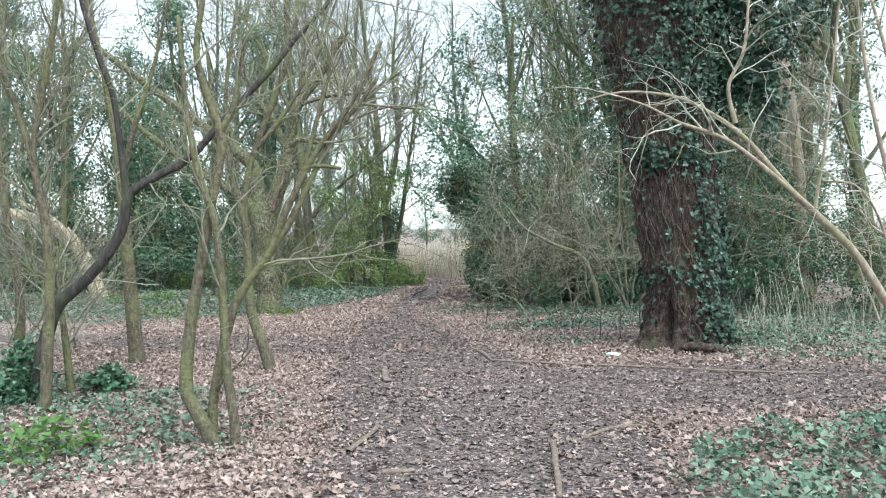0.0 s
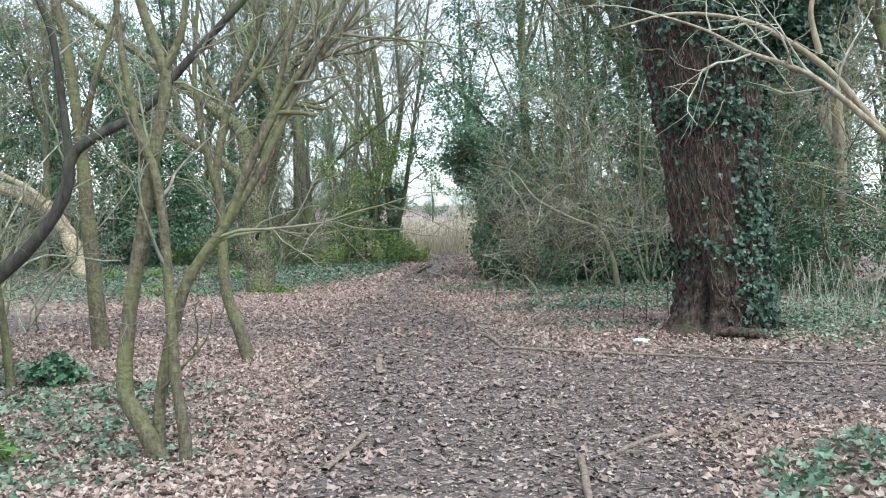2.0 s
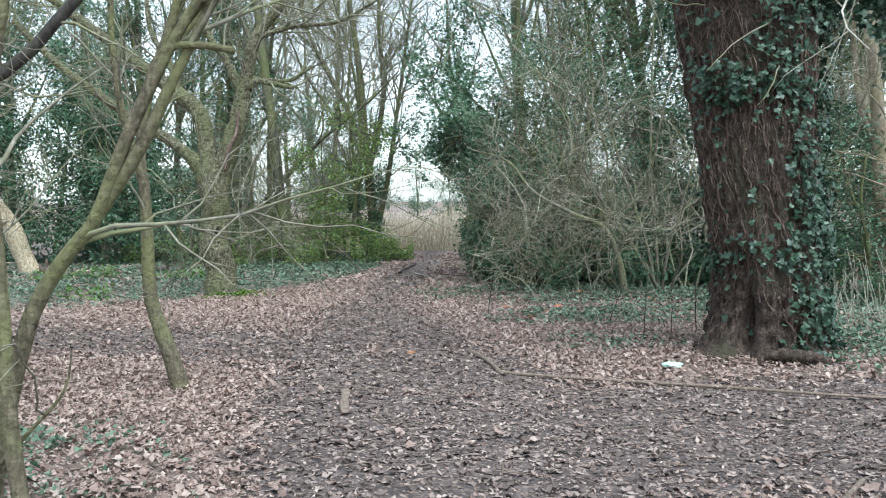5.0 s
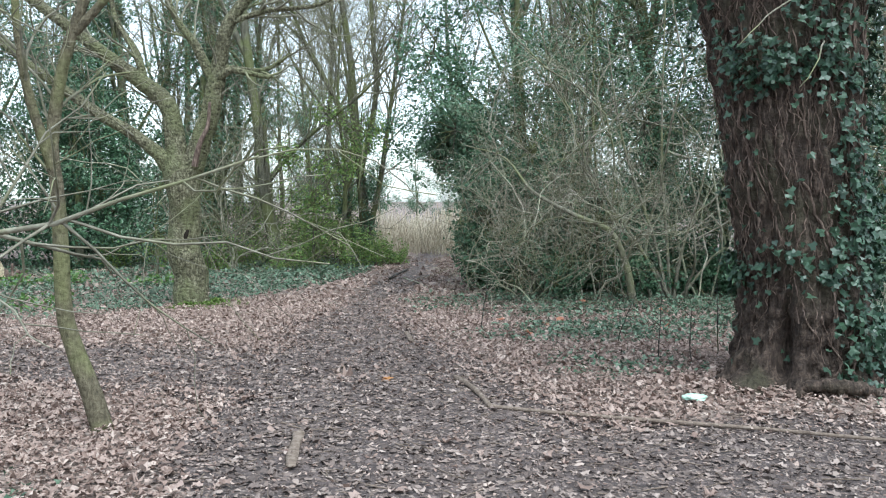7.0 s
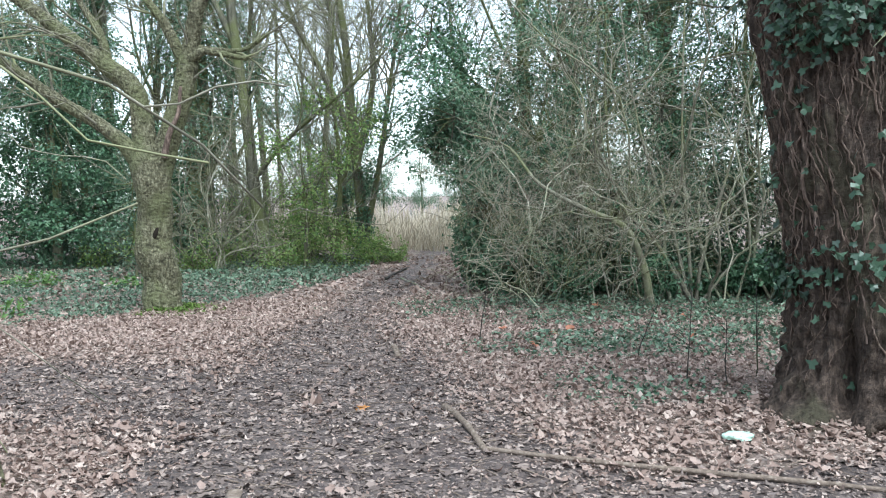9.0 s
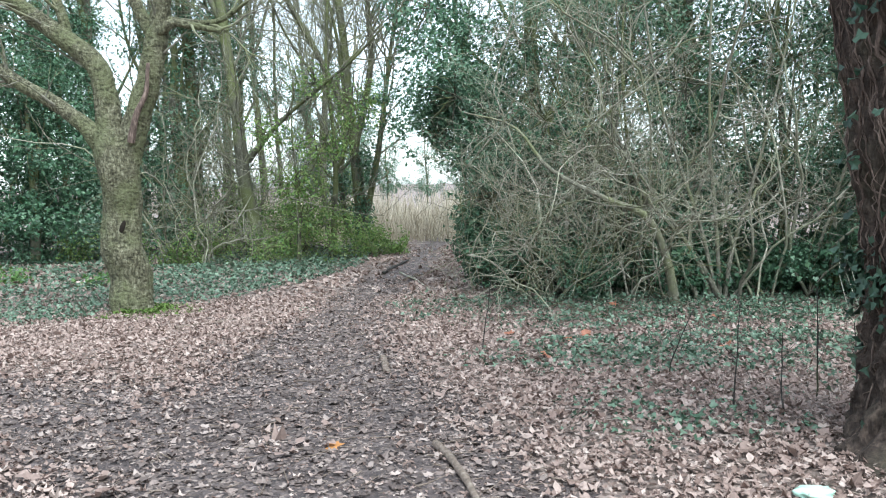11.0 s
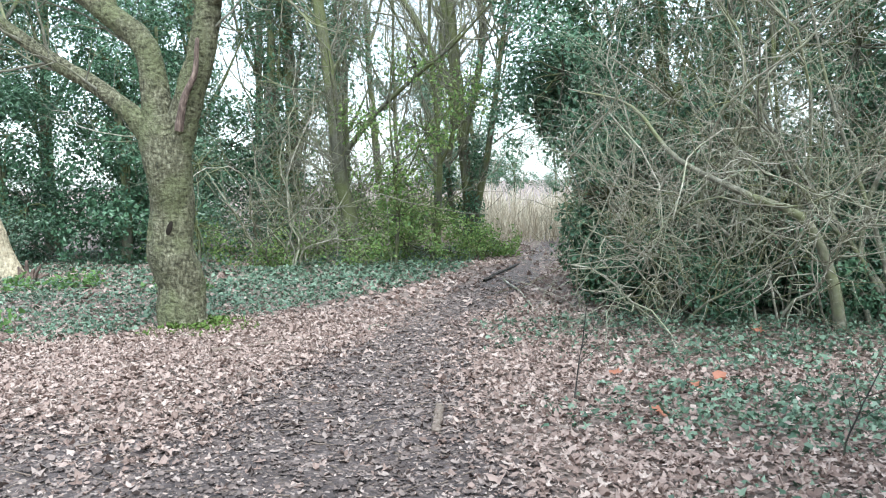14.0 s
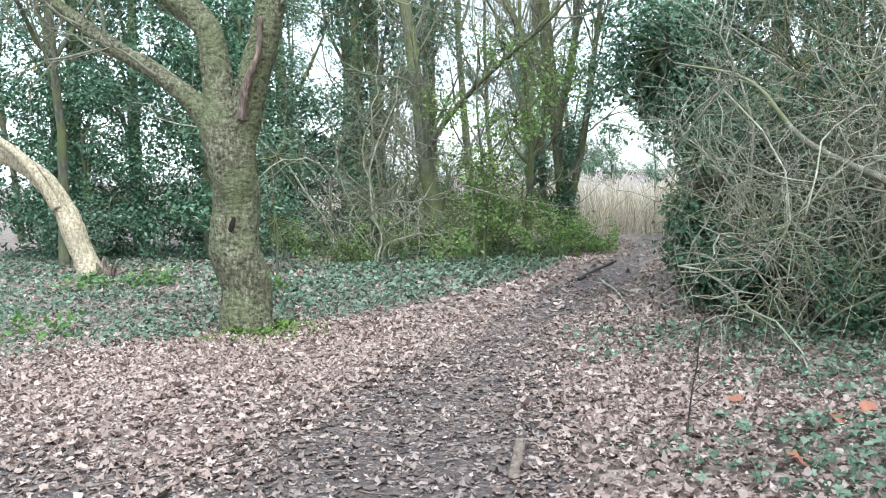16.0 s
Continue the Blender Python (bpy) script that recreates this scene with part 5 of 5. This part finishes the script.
# ---- the open ground beyond: dry reeds and a far wood ----
b = Build()
n = 7000
x, y = 4.5 - 11 * rng.random(n) ** 1.5, 31.5 + 14 * rng.random(n) ** 1.3
P = grow(np.stack([x, y, gz(x, y)], -1), np.stack([0.15 * rng.normal(size=n), 0.15 * rng.normal(size=n), np.ones(n)], -1), (0.75 + 0.35 * lumps(np.stack([x, y], -1), 1.1, 4.0)) * (0.25 + 1.3 * rng.random(n)), 4, 0.12, -0.02)
tubes(b, P, taper(n, 4, 0.014, 0.006), 3)
single("dry_reeds", b, M_REED, (0, 36, float(gz(0, 36))), "stand of dry straw-coloured reeds and tall grass", "reeds", kind="stuff")

# ---- sticks, litter and small things on the ground ----
def stick(ctrl, r0, r1, label, material=M_STICK, name="fallen_stick", flat=1.0):
    c = [(x, y, float(gz(x, y)) + r0 * 0.7 + dz + 0.05 * max(0.0, float(trodden(np.array(x), np.array(y))) - 0.45)) for x, y, dz in ctrl]
    b = Build()
    stem(b, c, r0, r1, 16, 7, 0.1)
    if flat < 1:
        mid = float(np.mean([p[2] for p in c]))
        b.v = [v * np.array([1, 1, flat]) + np.array([0, 0, mid * (1 - flat)]) for v in b.v]
    single(name, b, material, c[0], label, "stick", "fallen sticks")


stick([(0.86, 7.32, 0), (0.80, 6.6, 0.01), (0.74, 5.93, 0)], 0.026, 0.022, "thick grey-brown stick lying along the path")
stick([(1.0, 7.3, 0), (1.4, 7.75, 0.01), (1.75, 7.85, 0), (2.05, 7.95, 0.01)], 0.02, 0.012, "crooked brown stick on leaf litter")
stick([(1.75, 7.65, 0.01), (2.05, 8.1, 0.02), (2.35, 8.5, 0.01)], 0.022, 0.014, "pale brown stick on leaf litter")
stick([(-0.72, 7.1, 0), (-0.63, 7.5, 0.01), (-0.55, 7.95, 0)], 0.03, 0.024, "short flat stick half sunk in leaves", M_STICK, "wood_scrap", 0.5)
stick([(-0.42, 6.62, 0), (-0.2, 6.66, 0)], 0.022, 0.018, "short dark stick on the mud")
stick([(0.36, 12.75, 0.0), (0.48, 12.3, 0.01), (0.62, 11.65, 0)], 0.026, 0.02, "pale grey branch on the path")
stick([(0.6, 11.7, 0.01), (1.4, 11.35, 0.02), (2.3, 11.0, 0.015), (3.2, 10.65, 0.02), (4.3, 10.4, 0.01)], 0.017, 0.012, "long thin half-buried branch along the path's edge")
stick([(-0.70, 10.85, 0), (-0.63, 10.1, 0)], 0.04, 0.036, "flat brown wood scrap on the mud", M_STICK, "wood_scrap", 0.35)
stick([(-0.82, 23.0, 0), (-0.72, 24.0, 0.02), (-0.5, 25.4, 0.0)], 0.028, 0.016, "dark curved log beside the path", M_DARKBARK, "fallen_log")
stick([(-0.52, 23.0, 0.03), (-0.1, 21.2, 0.02), (0.22, 19.4, 0)], 0.016, 0.008, "thin pale twig across the path edge", M_PALETWIG)
stick([(-2.55, 17.1, 0.01), (-2.1, 17.6, 0.01), (-1.74, 18.0, 0.0)], 0.024, 0.014, "brown stick on leaf litter")
stick([(1.3, 20.1, 0.05), (2.0, 19.6, 0.05), (2.9, 19.5, 0.05), (3.9, 19.2, 0.05)], 0.045, 0.03, "long pale fallen branch at the thicket's foot", M_PALETWIG, "fallen_branch")
stick([(-0.17, 15.4, 0.0), (-0.09, 14.8, 0.0)], 0.034, 0.03, "short flat wood scrap on the path", M_STICK, "wood_scrap", 0.35)
b = Build()
th, ph = np.meshgrid(np.linspace(0, 2 * np.pi, 28, endpoint=False), np.linspace(0.02, np.pi / 2, 9))
rad = 1 + 0.28 * lumps(np.stack([np.cos(th) * np.sin(ph), np.sin(th) * np.sin(ph), np.cos(ph)], -1), 0.35, 1.0)
bagp = np.stack([0.10 * rad * np.cos(th) * np.sin(ph), 0.065 * rad * np.sin(th) * np.sin(ph), 0.04 * rad * np.cos(ph)], -1)
i = np.arange(28 * 9).reshape(9, 28)
bz = float(gz(2.17, 11.78)) + 0.02
b.add(bagp + np.array([2.17, 11.78, bz]), np.stack([i[:-1], i[1:], np.roll(i, -1, 1)[1:], np.roll(i, -1, 1)[:-1]], -1).reshape(-1, 4))
single("plastic_bag", b, M_BAG, (2.17, 11.78, bz), "crumpled pale green plastic bag on the leaves", "bag")


def big_leaf(x, y, size, material, label, tilt=0.3):
    b = Build()
    z = float(gz(x, y)) + 0.045
    leaves(b, [(x, y, z)], [(tilt * rng.normal(), -0.15, 1)], [size], LITTER_2D, 0.1)
    single("fallen_leaf", b, material, (x, y, z), label, "leaf", "fallen leaves", smooth=False)


big_leaf(-0.24, 12.78, 0.15, M_ORANGE, "large curled orange leaf on the mud")
for lx, ly in ((1.55, 16.2), (1.75, 16.35), (2.35, 18.3), (2.9, 15.6), (1.0, 16.5), (3.3, 17.3), (1.25, 15.35)):
    big_leaf(lx, ly, 0.15, M_REDLEAF, "large curled russet leaf lying on ivy")
b = Build()
for cx, cy, n in ((-3.05, 7.15, 200), (-6.9, 22.0, 200), (-5.0, 21.5, 180), (-5.6, 18.1, 90), (-7.6, 21.4, 120)):
    p, d = cloud(n, (cx, cy, float(gz(cx, cy)) + 0.12), (0.5, 0.4, 0.18), -0.1)
    leaves(b, p, np.tile([0, 0, 1.0], (n, 1)) + 0.5 * rng.normal(size=(n, 3)), 0.07 + 0.05 * rng.random(n), OVAL_2D)
single("young_plants", b, M_YOUNG, (-3.05, 7.15, float(gz(-3.05, 7.15))), "tufts of fresh light green young plants", "plants", kind="stuff", smooth=False)
# bare seedlings standing in the litter
for sx, sy, h in ((2.29, 13.35, 0.75), (0.71, 15.65, 0.7), (2.55, 13.2, 0.55), (2.9, 13.6, 0.8), (3.3, 13.9, 0.5), (2.1, 14.4, 0.6)):
    b = Build()
    z = float(gz(sx, sy))
    P = grow([(sx, sy, z - 0.03)], [(0.2 * rng.normal(), 0.2 * rng.normal(), 1)], h, 9, 0.08)
    tubes(b, P, taper(1, 9, 0.007, 0.003), 5)
    twigs(b, P, taper(1, 9, 0.007, 0.003), [(5, 0.28, 0.7, 0.1, 0.03, 0.003)])
    single("seedling", b, M_DARKBARK, (sx, sy, z), "thin bare seedling standing in leaf litter", "seedling", "seedlings")

# dark ivy round the crooked tree's foot
b = Build()
for c, r, m in (((-4.25, 9.35, 0.15), (0.28, 0.28, 0.42), 700), ((-4.5, 9.2, 0.0), (0.6, 0.5, 0.22), 900), ((-3.55, 9.8, 0.02), (0.28, 0.25, 0.2), 320)):
    p, d = cloud(m, c, r, -0.2, 0.3, 0.2)
    p = p[p[:, 2] > gz(p[:, 0], p[:, 1]) + 0.01]
    leaves(b, p, np.tile([0, -0.3, 1.0], (len(p), 1)) + 0.6 * rng.normal(size=p.shape), 0.06 + 0.03 * rng.random(len(p)), IVY_2D)
single("ivy_clump", b, M_IVY_DARK, (-4.3, 9.4, float(gz(-4.3, 9.4))), "dark ivy heaped round a tree foot", "ivy", kind="stuff", smooth=False)
# twig crumbs trodden into the ground
b = Build()
n = 2600
x, y = rng.uniform(-5, 5, n), rng.uniform(4, 20, n)
s = np.stack([x, y, gz(x, y) + 0.018 + 0.05 * np.clip(trodden(x, y) - 0.45, 0, 1)], -1)
ang = rng.uniform(0, 6.28, n)
tubes(b, grow(s, np.stack([np.cos(ang), np.sin(ang), 0.04 * rng.normal(size=n)], -1), 0.06 + 0.22 * rng.random(n) ** 2, 4, 0.06), taper(n, 4, 0.0035 + 0.003 * rng.random(n), 0.002), 4)
single("fallen_twigs", b, M_STICK, (0, 8, float(gz(0, 8))), "scatter of thin broken twigs on mud and leaves", "twigs", kind="stuff")
# dry upright stalks in the ivy past the great tree
b = Build()
n = 130
x, y = rng.uniform(4.2, 8.0, n), rng.uniform(12.6, 17.0, n)
P = grow(np.stack([x, y, gz(x, y)], -1), np.stack([0.25 * rng.normal(size=n), 0.25 * rng.normal(size=n), np.ones(n)], -1), 0.35 + 0.6 * rng.random(n), 6, 0.08)
tubes(b, P, taper(n, 6, 0.006, 0.003), 4)
single("dry_stalks", b, M_PALETWIG, (6, 14, float(gz(6, 14))), "pale dry upright stalks among ivy", "stalks", kind="stuff")
# single leaves along the path's edges
leaf_meshes = []
for j in range(8):
    b = Build()
    leaves(b, [(0, 0, 0)], [(0, 0, 1)], [0.085], LITTER_2D, 0.09)
    leaf_meshes.append(b.mesh("leaf", M_LEAF, False))
count = 0
while count < 300:
    x, y = rng.uniform(-2.2, 2.6), rng.uniform(4.5, 13.5)
    tr = float(trodden(np.array(x), np.array(y)))
    if tr > 0.75 and rng.random() < 0.7:
        continue
    lf = new("leaf", leaf_meshes[count % 8])
    lf.parent = leaf_litter
    s = rng.uniform(0.7, 1.25)
    lf.matrix_basis = pose(x, y, float(gz(x, y)) + 0.045 + 0.03 * max(0.0, tr - 0.45), rng.normal() * 14, rng.normal() * 14, 360 * rng.random()) @ Matrix.Diagonal((s, s, s, 1))
    count += 1
